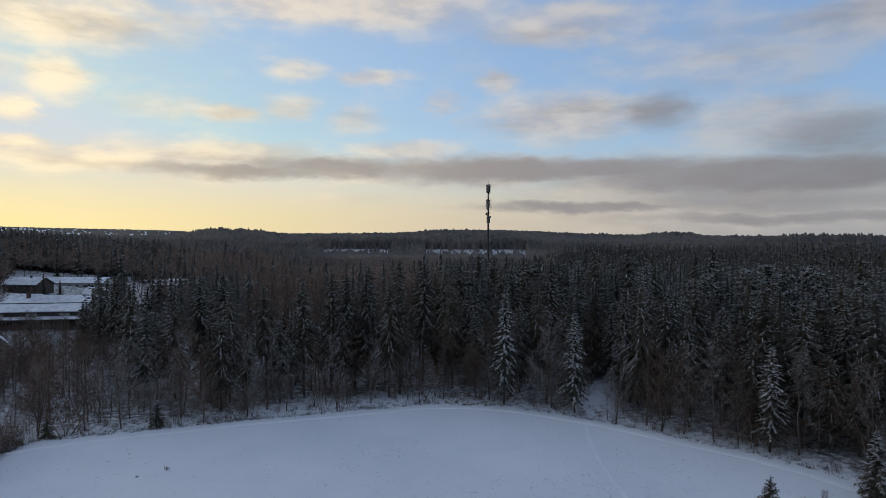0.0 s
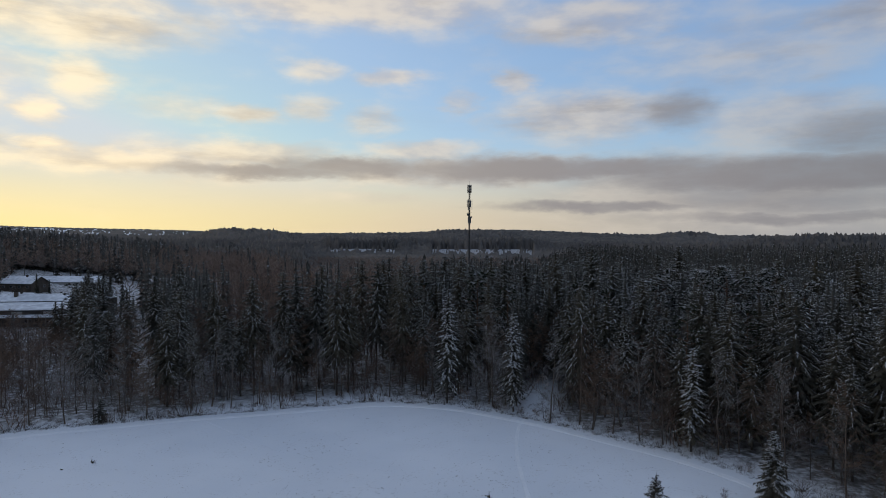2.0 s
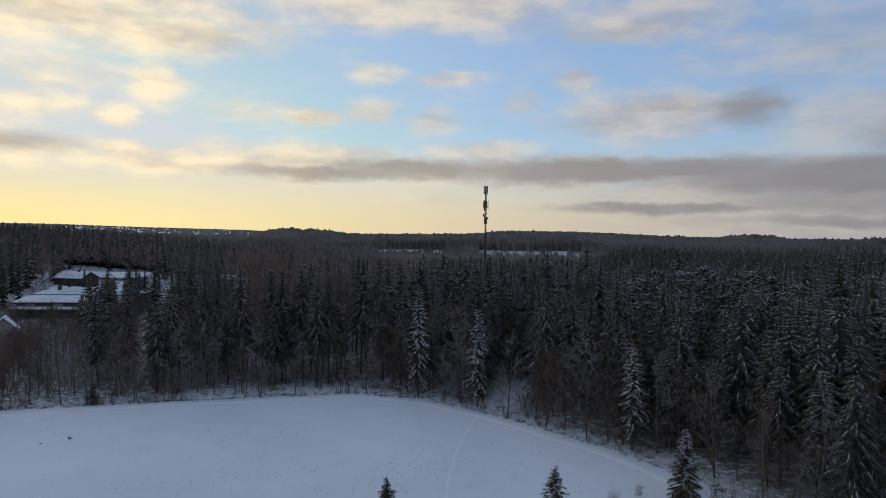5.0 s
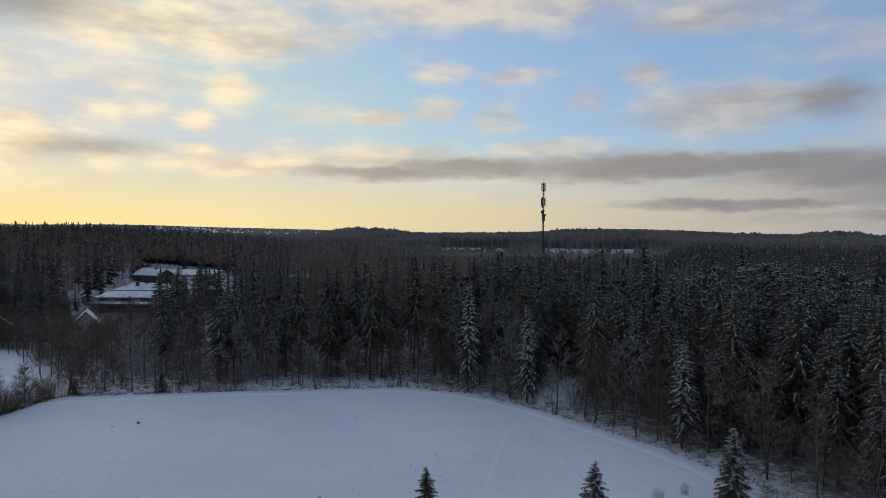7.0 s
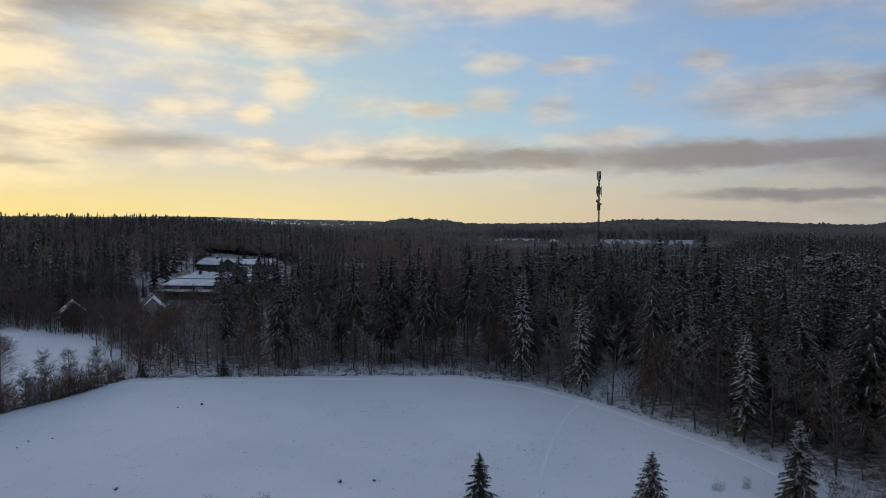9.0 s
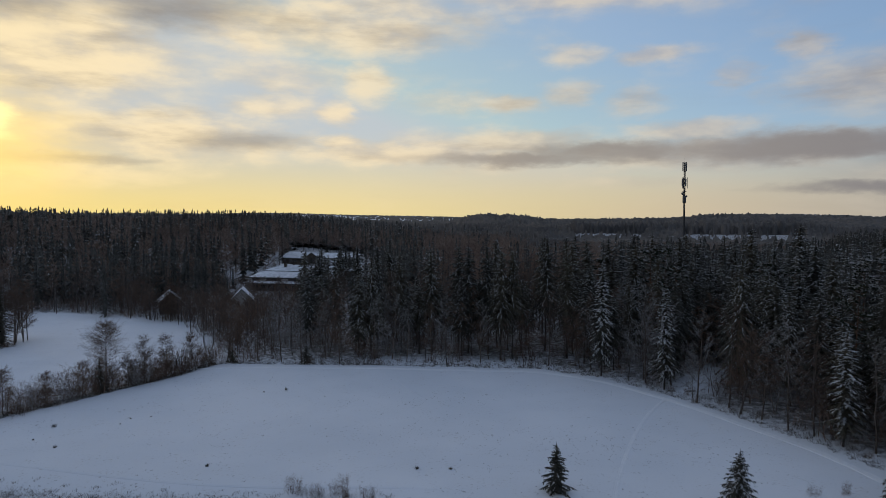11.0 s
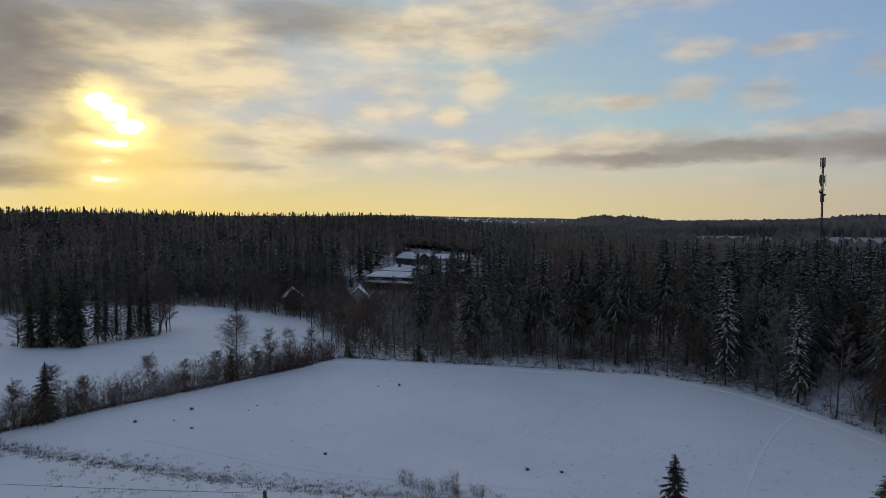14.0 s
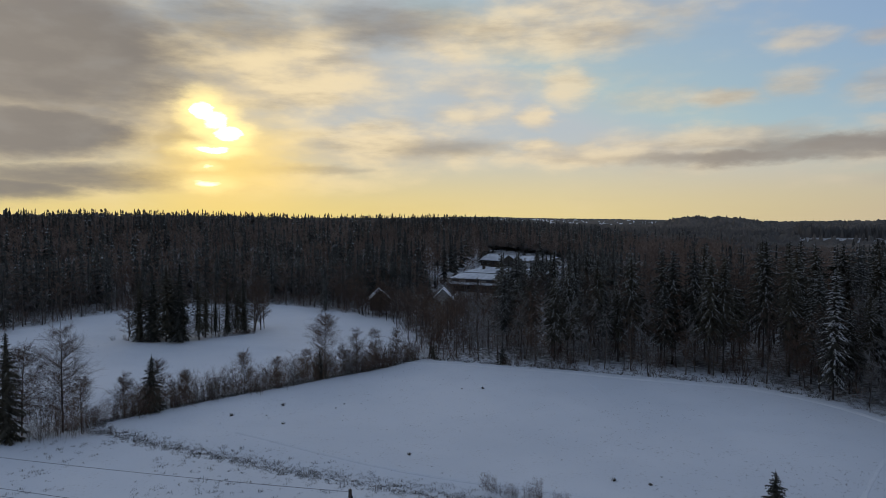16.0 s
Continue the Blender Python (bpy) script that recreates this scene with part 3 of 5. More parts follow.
def bare_tree(seed, H, limbs, spread, low, twigs=5, twiglets=3, fork=1, thick=0.0085, fine_w=0.019):
    """A leafless tree: stem, limbs and fine twigs; gives the wood and the twig soup."""
    r = np.random.default_rng(seed)
    wood, fine = Soup(), Soup()
    for f in range(fork):
        lean = r.normal(0, 0.025, 2) + (0 if fork == 1 else r.normal(0, 0.13, 2))
        foot = np.array((0, 0, -0.3)) + (0 if fork == 1 else np.append(r.normal(0, 0.25, 2), 0))
        top = H * (1.0 if f == 0 else r.uniform(0.65, 0.95))
        bend = r.normal(0, 0.005 * H, (7, 2))
        stem = [foot + np.array((lean[0] * top * k / 6 + bend[k][0] * (k > 0), lean[1] * top * k / 6 + bend[k][1] * (k > 0), (top + 0.3) * k / 6)) for k in range(7)]
        wood.tube([tuple(p) for p in stem], [thick * top * (1 - 0.9 * k / 6) for k in range(7)], 5)
        for i in range(limbs):
            u = low + (0.97 - low) * (i + r.uniform(0, 1)) / limbs
            k = min(int(u * 6), 5)
            p = stem[k] + (stem[k + 1] - stem[k]) * (u * 6 - k)
            a = r.uniform(0, 6.283)
            L = spread * H * (0.25 + 0.75 * math.sin(min(1.0, (1.05 - u) / (1.05 - low) * 1.25) * 1.57)) * r.uniform(0.55, 1.1)
            up = r.uniform(0.30, 0.85) + 0.5 * u
            d = np.array((math.cos(a), math.sin(a), up))
            d /= np.linalg.norm(d)
            m = p + d * L * 0.5 + np.array((0, 0, -0.02 * L))
            e = p + d * L + np.array((0, 0, r.uniform(-0.06, 0.14) * L))
            rad = 0.22 * thick * top * (1 - 0.75 * u)
            wood.tube([tuple(p), tuple(m), tuple(e)], [max(rad, 0.011), max(rad * 0.6, 0.008), 0.004], 3)
            for q in range(twigs):
                s = r.uniform(0.25, 1.0)
                b = p + (m - p) * s * 2 if s < 0.5 else m + (e - m) * (s - 0.5) * 2
                td = d + r.normal(0, 0.55, 3)
                td[2] = abs(td[2]) * 0.6 + 0.1
                td /= np.linalg.norm(td)
                tl = L * r.uniform(0.22, 0.45)
                side = np.cross(td, r.normal(0, 1, 3))
                side *= fine_w / np.linalg.norm(side)
                t = b + td * tl
                fine.tri(tuple(b - side), tuple(b + side), tuple(t))
                for _ in range(twiglets):
                    bb = b + td * tl * r.uniform(0.2, 0.9)
                    dd = td + r.normal(0, 0.6, 3)
                    dd /= np.linalg.norm(dd)
                    ss = np.cross(dd, r.normal(0, 1, 3))
                    ss *= fine_w * 0.85 / np.linalg.norm(ss)
                    fine.tri(tuple(bb - ss), tuple(bb + ss), tuple(bb + dd * tl * r.uniform(0.3, 0.6)))
    return wood.arrays(), fine.arrays()


def pine_parts(seed, H, needles=26, clumps=3, limbs=17, caps=5):
    r = np.random.default_rng(seed)
    wood, green, white = Soup(), Soup(), Soup()
    for i in range(limbs):
        u = 0.45 + 0.53 * (i + r.uniform(0, 1)) / limbs
        a, L = r.uniform(0, 6.283), H * 0.16 * (1.25 - u) * 1.9 * r.uniform(0.6, 1.1)
        d = np.array((math.cos(a), math.sin(a), 0.15 + 0.7 * (u - 0.4)))
        p = np.array((0, 0, u * H))
        wood.tube([tuple(p), tuple(p + d * L * 0.6), tuple(p + d * L)], [0.06, 0.035, 0.01], 3)
        for c in range(clumps):
            o = p + d * L * (0.45 + 0.6 * c / clumps) + r.normal(0, 0.22, 3)
            for _ in range(needles):
                v = r.normal(0, 1, 3) * (1, 1, 0.55)
                v = v / np.linalg.norm(v) * r.uniform(0.35, 0.75)
                s = np.cross(v, r.normal(0, 1, 3))
                s *= 0.09 / np.linalg.norm(s)
                green.tri(tuple(o + v * 0.1 - s), tuple(o + v * 0.1 + s), tuple(o + v))
            for _ in range(caps):
                v = r.normal(0, 1, 3) * (1, 1, 0.5) + (0, 0, 0.45)
                v = v / np.linalg.norm(v) * r.uniform(0.4, 0.78)
                q = np.cross(v, r.normal(0, 1, 3))
                q *= 0.06 / np.linalg.norm(q)
                white.tri(tuple(o + v * 0.3 - q), tuple(o + v * 0.3 + q), tuple(o + v * 1.05))
    return wood.arrays(), green.arrays(), white.arrays()


def joined(*some):
    v, f, n = [], [], 0
    for a, b in some:
        v.append(a), f.append(b + n)
        n += len(a)
    return np.concatenate(v), np.concatenate(f)


SPRUCE_SHAPES, BARE_SHAPES, PINE_SHAPES = [], [], []
# crown radius, height where the live crown begins, spacing and number of boughs, snow
SPRUCE_KINDS = [
    (3.1, 8.0, 0.52, 7, (1.0, 0.10, 3), 1.0), (3.3, 6.0, 0.56, 7, (0.95, 0.09, 3), 1.05), (3.7, 5.0, 0.60, 7, (1.0, 0.11, 3), 1.1),
    (2.9, 9.5, 0.52, 7, (0.85, 0.08, 2), 1.0), (3.4, 7.0, 0.56, 7, (1.0, 0.095, 3), 1.05), (3.3, 3.5, 0.60, 6, (0.45, 0.06, 2), 1.0),
    (4.3, 4.0, 0.86, 7, (1.0, 0.11, 3), 1.3), (3.4, 0.8, 0.60, 7, (0.35, 0.05, 1), 0.9),
]
for i, (R, start, gap, per, snow, droop) in enumerate(SPRUCE_KINDS):
    green, white = whorls(20 + i, 22.0, R, start, gap, per, 8 if R > 4 else 7, snow, droop, 0.85 if start < 1 else 0.56)
    SPRUCE_SHAPES.append({
        "trunk": mesh_of("trunk", *trunk_of(40 + i, 21.5, 0.16), [SPRUCE_BARK], smooth=True), "crown": mesh_of("crown", *green, [NEEDLES]),
        "snow_load": mesh_of("snow_load", *white, [TREE_SNOW]), "dry_crown": mesh_of("dry_crown", *dead_boughs(50 + i, 1.2, start + 2.0, R * 0.8, int(20 * start)), [DEAD_TWIGS]),
    })
# heavily loaded: short flat boughs under clumps of snow
green, white = whorls(31, 22.0, 3.1, 3.5, 0.62, 7, 7, (1.0, 0.25, 8), 0.9)
LOADED_SPRUCE = {"trunk": SPRUCE_SHAPES[0]["trunk"], "crown": mesh_of("crown", *green, [NEEDLES]), "snow_load": mesh_of("snow_load", *white, [TREE_SNOW])}
for i, (limbs, spread, low, fork, mat) in enumerate([(24, 0.22, 0.22, 1, TWIGS), (26, 0.20, 0.15, 1, FROST_TWIGS), (20, 0.24, 0.30, 2, TWIGS), (28, 0.17, 0.20, 1, FROST_TWIGS), (22, 0.21, 0.35, 1, TWIGS)]):
    wood, fine = bare_tree(60 + i, 15.0, limbs + 20, spread * 1.1, low - 0.1, 9, 6, fork)
    BARE_SHAPES.append({"trunk": mesh_of("trunk", *wood, [BARE_BARK]), "crown": mesh_of("crown", *fine, [mat])})
for i in range(2):
    wood, green, white = pine_parts(80 + i, 20.0)
    PINE_SHAPES.append({"trunk": mesh_of("trunk", *joined(trunk_of(90 + i, 19.5, 0.2), wood), [PINE_BARK], smooth=True), "crown": mesh_of("crown", *green, [PINE_NEEDLES]), "snow_load": mesh_of("snow_load", *white, [TREE_SNOW])})


SNOWY_PINES = []
for i in range(2):
    wood, green, white = pine_parts(85 + i, 20.0, 20, 4, 26, 15)
    SNOWY_PINES.append({"trunk": mesh_of("trunk", *joined(trunk_of(95 + i, 19.5, 0.2), wood), [PINE_BARK], smooth=True), "crown": mesh_of("crown", *green, [PINE_NEEDLES]), "snow_load": mesh_of("snow_load", *white, [TREE_SNOW])})


def plant(name, shape, x, y, height, unit, label, category, group, wide=1.0, turn=None):
    root = new(name)
    root.empty_display_size = 0.5
    k = height / unit
    grow = 1.0 if name == "spruce_tree" else 1.08
    root.matrix_world = Matrix.LocRotScale((x, y, ground_at(x, y) - 0.05), Euler((rng.normal(0, 0.012), rng.normal(0, 0.012), rng.uniform(0, 6.28) if turn is None else turn)), (k * wide * grow, k * wide * grow, k))
    for piece, me in shape.items():
        ob = part(piece, me, root)
        if piece == "snow_load":
            tagged(ob, "white snow lying on the boughs", kind="stuff")
        elif piece == "branchwork":
            tagged(ob, "thin bare rising limbs", kind="stuff")
        elif piece == "dry_crown":
            tagged(ob, "thin dry grey boughs without needles", kind="stuff")
    return tagged(root, label, category, group)


taken = []


def free_spot(x, y, gap):
    return all((x - a) ** 2 + (y - b) ** 2 > gap * gap for a, b in taken)


S_LABELS = ("tall dark green spruce with snow on its drooping boughs", "slender dark spruce with thin snow on its boughs in the forest")
B_LABELS = ("leafless grey-brown broadleaf tree with fine bare twigs", "leafless young tree with frost-whitened branches at the forest edge")

# spruces that stand out: foot and height of the top
FRONT_SPRUCES = [
    (-54.8, 113.0, 20.8), (-53.1, 116.0, 20.3), (-47.0, 113.3, 20.0), (-44.3, 118.4, 21.9), (-36.5, 110.7, 20.2), (-41.0, 121.6, 22.2), (-31.0, 114.0, 20.6), (-24.6, 115.3, 22.0), (-20.4, 119.4, 22.8),
    (-17.4, 117.6, 22.7), (-13.4, 118.7, 22.7), (-13.7, 124.7, 23.7), (-9.2, 113.9, 21.9), (-7.4, 116.0, 21.8), (-3.5, 126.2, 24.4), (1.1, 131.4, 23.0), (2.7, 139.5, 23.8), (5.1, 153.6, 23.7), (22.6, 130.3, 24.5),
    (47.5, 118.2, 22.0), (51.9, 102.4, 21.9), (51.8, 91.4, 20.4), (58.1, 85.6, 21.6), (66.9, 86.0, 20.5), (68.1, 80.1, 22.2),
]
REAR_SPRUCES = [
    (-49.9, 143.3, 22.9), (-9.7, 146.9, 24.1), (-4.7, 149.2, 23.7), (-4.2, 157.2, 24.0), (9.5, 160.8, 24.7), (13.2, 137.9, 23.2), (13.8, 163.9, 24.5), (16.6, 148.0, 22.7), (21.9, 166.3, 24.6), (25.4, 146.4, 22.8),
    (30.6, 163.6, 23.9), (32.6, 146.7, 22.3), (36.0, 147.9, 26.3), (40.3, 146.0, 21.8), (45.3, 154.3, 27.0), (46.7, 139.3, 23.2), (69.1, 160.3, 27.1), (76.4, 140.5, 23.2), (84.1, 142.9, 24.8), (84.6, 128.9, 25.9),
    (84.9, 114.9, 26.5), (86.8, 108.9, 24.6), (59.9, 149.9, 25.4),
]
for n, (x, y, top) in enumerate(FRONT_SPRUCES + REAR_SPRUCES):
    k = (6, 2, 6, 1)[n % 4] if x > 40 else (0, 4, 1, 0, 2, 4, 3)[n % 7]
    plant("spruce_tree", SPRUCE_SHAPES[k], x, y, top - ground_at(x, y), 22.0, S_LABELS[0], "spruce", "spruces of the forest edge", wide=1.22 if x > 40 else 1.05)
    taken.append((x, y))
for x, y, h, w in ((10.9, 110.3, 20.3, 1.0), (22.0, 105.0, 16.8, 1.15), (44.3, 85.7, 14.4, 1.3)):
    plant("spruce_tree", LOADED_SPRUCE, x, y, h, 22.0, "spruce heavily loaded with snow clumps at the forest edge", "spruce", "spruces of the forest edge", wide=w)
    taken.append((x, y))
# pines whose round crowns are white with snow
for n, (x, y, h) in enumerate([(60.6, 127.8, 22.3), (67.2, 128.1, 23.2), (74.5, 130.4, 22.2), (63.5, 134.0, 22.0), (70.5, 136.5, 22.5), (79.0, 121.5, 20.5), (88.5, 121.0, 22.0), (57.0, 137.0, 22.0), (80.5, 135.0, 22.5), (92.0, 112.0, 21.5), (53.5, 131.0, 21.0)]):
    plant("pine_tree", SNOWY_PINES[n % 2], x, y, h, 20.0, "tall pine whose round crown is white with snow", "pine", "pines of the forest", wide=1.1)
    taken.append((x, y))
for n, (x, y, h) in enumerate([
    (-52.8, 95.0, 14), (-44.1, 97.3, 13), (-41.0, 100.9, 14), (-37.0, 99.5, 12), (-31.2, 102.7, 13), (-25.6, 105.7, 12), (-21.4, 107.9, 11), (-17.2, 106.2, 13), (-12.1, 110.6, 12), (0.5, 113.6, 14), (18.8, 107.9, 16.8),
    (27.2, 99.1, 14), (31.6, 97.9, 15), (35.7, 93.8, 13), (38.8, 90.5, 14.5), (41.6, 88.9, 13), (47.3, 84.1, 14), (52.5, 76.5, 14), (55.8, 70.2, 13), (58.5, 64.0, 14),
]):
    plant("bare_tree", BARE_SHAPES[1 + 2 * (n % 2) if n % 3 else 0], x, y, h, 15.0, B_LABELS[1 if n % 3 else 0], "bare tree", "bare trees of the forest edge")
    taken.append((x, y))


def woods(x, y):
    """True where trees may stand, off the fields, the path, the yard and the houses."""
    ok = ~in_field(x, y, MAIN_FIELD) & ~in_field(x, y, LEFT_FIELD) & (off_line(x, y, PATH_IN_WOOD) > 2.2)
    ok &= (np.hypot(x + 103.6, y - 148.3) > 5.5) & (np.hypot(x + 119.5, y - 135.5) > 7.0) & ~((np.abs(x + 120) < 24) & (np.abs(y - 199) < 20))
    ok &= ~((np.abs(x + 145) < 30) & (np.abs(y - 245) < 34)) & ~((np.abs(x + 145) < 52) & (np.abs(y - 296) < 22))
    return ok


# thing by thing: the outer belt of the forest
near = []
grid = [(x + rng.uniform(-1.5, 1.5), y + rng.uniform(-1.5, 1.5)) for x in np.arange(-62, 112, 4.3) for y in np.arange(40, 180, 4.3)]
for x, y in grid:
    d = float(off_line(np.array([x]), np.array([y]), EDGE, True)[0])
    if 1.5 < d < 34 and woods(np.array([x]), np.array([y]))[0] and free_spot(x, y, 2.7) and abs(math.degrees(math.atan2(-(x - 12), y + 2))) < 50:
        near.append((d, x, y))
        taken.append((x, y))
near.sort()
# a ragged front of leafless saplings and birches
for k in range(95):
    s, d = rng.uniform(0, 0.9) ** 1.2, rng.uniform(1.5, 12.0)
    line = np.array(EDGE[:13], float)
    q = s * (len(line) - 1)
    i = int(q)
    p = line[i] + (line[i + 1] - line[i]) * (q - i)
    t = line[i + 1] - line[i]
    t /= np.linalg.norm(t)
    x, y = p + np.array((-t[1], t[0])) * d
    if woods(np.array([x]), np.array([y]))[0] and free_spot(x, y, 1.5) and (x < 28 or k % 2):
        kind = int(rng.integers(0, 5))
        plant("bare_tree", BARE_SHAPES[kind], x, y, rng.uniform(6, 14), 15.0, B_LABELS[kind in (1, 3)], "bare tree", "bare trees of the forest edge", rng.uniform(0.9, 1.3))
        taken.append((x, y))
for k in range(60):
    x, y = rng.uniform(49, 78), rng.uniform(38, 76)
    d = float(off_line(np.array([x]), np.array([y]), EDGE, True)[0])
    if 1.0 < d < 13 and free_spot(x, y, 1.6):
        kind = int(rng.integers(0, 5))
        plant("bare_tree", BARE_SHAPES[kind], x, y, rng.uniform(7, 15), 15.0, B_LABELS[kind in (1, 3)], "bare tree", "bare trees of the forest edge", rng.uniform(0.9, 1.2))
        taken.append((x, y))
counts = {"s": 0, "p": 0}
later = []
for d, x, y in near:
    u = rng.uniform()
    left = float(np.clip((2 - x) / 8, 0, 1))
    bare = 0.88 if d < 6 else 0.30
    if left > 0.5 and d > 21:
        bare = 0.94                      # the spruces on this side stand in a narrow belt
    if x > 30 and d < 12:
        bare = 0.28
    if x < -52 and d > 2:
        bare = 1.0
    if u < bare:
        if d < 9 and rng.uniform() < 0.45:
            continue
        k = int(rng.integers(0, 5))
        h = rng.uniform(8, 14) if d < 9 else rng.uniform(11, 16.5)
        plant("bare_tree", BARE_SHAPES[k], x, y, h * (0.62 if x < -52 else 1.0), 15.0, B_LABELS[k in (1, 3)], "bare tree", "bare trees of the forest edge")
    elif u > 0.93 and x > 5 and d > 8:
        plant("pine_tree", PINE_SHAPES[counts["p"] % 2], x, y, rng.uniform(18, 22), 20.0, "tall pine with a bare reddish trunk and snowy crown", "pine", "pines of the forest")
        counts["p"] += 1
    elif d > 4.5:
        if counts["s"] < 240:
            h = rng.uniform(12.0, 18.0) if left > 0.5 else rng.uniform(14.0, 21.5) - (3.0 if d < 9 else 0)
            k = int(rng.choice([0, 1, 3, 4, 3])) if left > 0.5 else int(rng.choice([0, 1, 2, 4, 6, 6, 5] if x > 30 else [0, 1, 2, 3, 4, 5]))
            plant("spruce_tree", SPRUCE_SHAPES[k], x, y, h, 22.0, S_LABELS[d > 12], "spruce", "spruces of the forest edge", wide=rng.uniform(0.95, 1.25) * (22 / h) ** 0.35)
            counts["s"] += 1
        else:
            later.append((x, y))


# ---- the forest behind, too many trees to count ----
def scatter(name, spots, kinds, label, category):
    """Joins many small trees into one object. spots: x, y, height, kind. kinds: unit height and parts of (arrays, slot); then the materials."""
    shapes, mats = kinds
    vs, fs, ms, n = [], [], [], 0
    xs, ys = np.array([s[0] for s in spots]), np.array([s[1] for s in spots])
    zs = ground(xs, ys)
    for (x, y, h, k), z in zip(spots, zs):
        unit, pieces = shapes[k]
        a, s = rng.uniform(0, 6.283), h / unit
        w = s * rng.uniform(1.2, 1.65)
        c, q = math.cos(a) * w, math.sin(a) * w
        turn = np.array([[c, -q, 0], [q, c, 0], [0, 0, s]], np.float32)
        for (v, f), slot in pieces:
            vs.append(v @ turn.T + np.array((x, y, z - 0.1), np.float32))
            fs.append(f + n)
            ms.append(np.full(len(f), slot, np.int32))
            n += len(v)
    me = mesh_of(name, np.concatenate(vs), np.concatenate(fs), mats, np.concatenate(ms))
    return tagged(new(name, me), label, category, kind="stuff")


STUFF_MATS = [SPRUCE_BARK, HAZED_NEEDLES, TREE_SNOW, BARE_BARK, TWIGS, BROWN_TWIGS, PINE_NEEDLES, FROST_TWIGS]
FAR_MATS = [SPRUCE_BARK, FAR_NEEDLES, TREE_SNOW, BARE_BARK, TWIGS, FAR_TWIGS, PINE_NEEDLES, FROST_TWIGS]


def mid_spruce(seed, R=2.7, snow=(0.8, 0.11, 1)):
    green, white = whorls(seed, 22.0, R, 1.5, 0.95, 5, 4, snow)
    return 22.0, [(trunk_of(seed, 21, 0.16, sides=4), 0), (green, 1), (white, 2)]


def low_spruce(seed, R=2.5, layers=11, blades=6, snow=0.5):
    r = np.random.default_rng(seed)
    g, w = Soup(), Soup()
    for i in range(layers):
        k = i / layers
        z, reach = 1.2 + 19.8 * k, R * (1 - k) ** 0.72 + 0.15
        for j in range(blades):
            a = r.uniform(0, 6.283)
            L = reach * r.uniform(0.7, 1.15)
            ca, sa = math.cos(a), math.sin(a)
            b = 0.52 * L + 0.1
            tip = (ca * L, sa * L, z - 0.35 * L - 0.3)
            g.tri((-sa * b + ca * 0.1, ca * b + sa * 0.1, z - 0.2), (sa * b + ca * 0.1, -ca * b + sa * 0.1, z - 0.2), tip)
            g.tri((0, 0, z + 1.2), (-sa * b * 0.8 + ca * 0.4, ca * b * 0.8 + sa * 0.4, z - 0.5), (sa * b * 0.8 + ca * 0.4, -ca * b * 0.8 + sa * 0.4, z - 0.5))
            if r.uniform() < snow:
                m = 0.16
                w.tri((-sa * m + ca * L * 0.3, ca * m + sa * L * 0.3, z - 0.05), (sa * m + ca * L * 0.3, -ca * m + sa * L * 0.3, z - 0.05), (tip[0], tip[1], tip[2] + 0.08))
    g.tri((0, 0, 21.7), (0.45, 0.1, 19.8), (-0.45, 0.1, 19.8))
    g.tri((0, 0, 21.7), (0.1, 0.45, 19.8), (0.1, -0.45, 19.8))
    t = Soup()
    t.tube([(0, 0, 0), (0, 0, 12)], [0.18, 0.1], 3)
    return 22.0, [(t.arrays(), 0), (g.arrays(), 1), (w.arrays(), 2)]


def mid_bare(seed, slot, limbs=16, twigs=5, twiglets=3, low=0.3):
    wood, fine = bare_tree(seed, 15.0, limbs, 0.24, low, twigs, twiglets, fine_w=0.034)
    return 15.0, [(wood, 3), (fine, slot)]


def low_bare(seed, slot, stems=62):
    """A leafless crown far off: a spray of slim blades on a stem."""
    r = np.random.default_rng(seed)
    t, c = Soup(), Soup()
    t.tube([(0, 0, 0), (0, 0, 9)], [0.11, 0.04], 3)
    for _ in range(stems):
        q = r.normal(0, 1, 3)
        q *= r.uniform(0.2, 1.0) ** 0.5 / np.linalg.norm(q)
        p = q * (2.4, 2.4, 5.0) + (0, 0, 8.2)
        d = q * (0.9, 0.9, 0.3) + (0, 0, 0.8) + r.normal(0, 0.35, 3)
        d *= r.uniform(1.2, 2.4) / np.linalg.norm(d)
        s = np.cross(d, r.normal(0, 1, 3))
        s *= 0.13 / np.linalg.norm(s)
        c.tri(tuple(p), tuple(p + d - s), tuple(p + d * 1.15 + s))
    return 15.0, [(t.arrays(), 0), (c.arrays(), slot)]


MID = ([mid_spruce(101, 2.9, (0.8, 0.055, 1)), mid_spruce(102, 2.8, (0.3, 0.045, 1)), mid_spruce(103, 3.2, (1.0, 0.115, 4)), mid_bare(104, 4), mid_bare(105, 7), mid_bare(106, 5)], STUFF_MATS)
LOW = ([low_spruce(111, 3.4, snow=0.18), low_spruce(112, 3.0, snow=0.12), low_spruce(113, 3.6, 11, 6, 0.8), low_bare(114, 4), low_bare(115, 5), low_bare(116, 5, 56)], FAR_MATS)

mid_spots = [(x, y, rng.uniform(18, 24), int(rng.integers(0, 3))) for x, y in later]
low_spots = []


def bearing(x, y):
    return np.degrees(np.arctan2(-(x - 15), y)), np.hypot(x - 15, y)


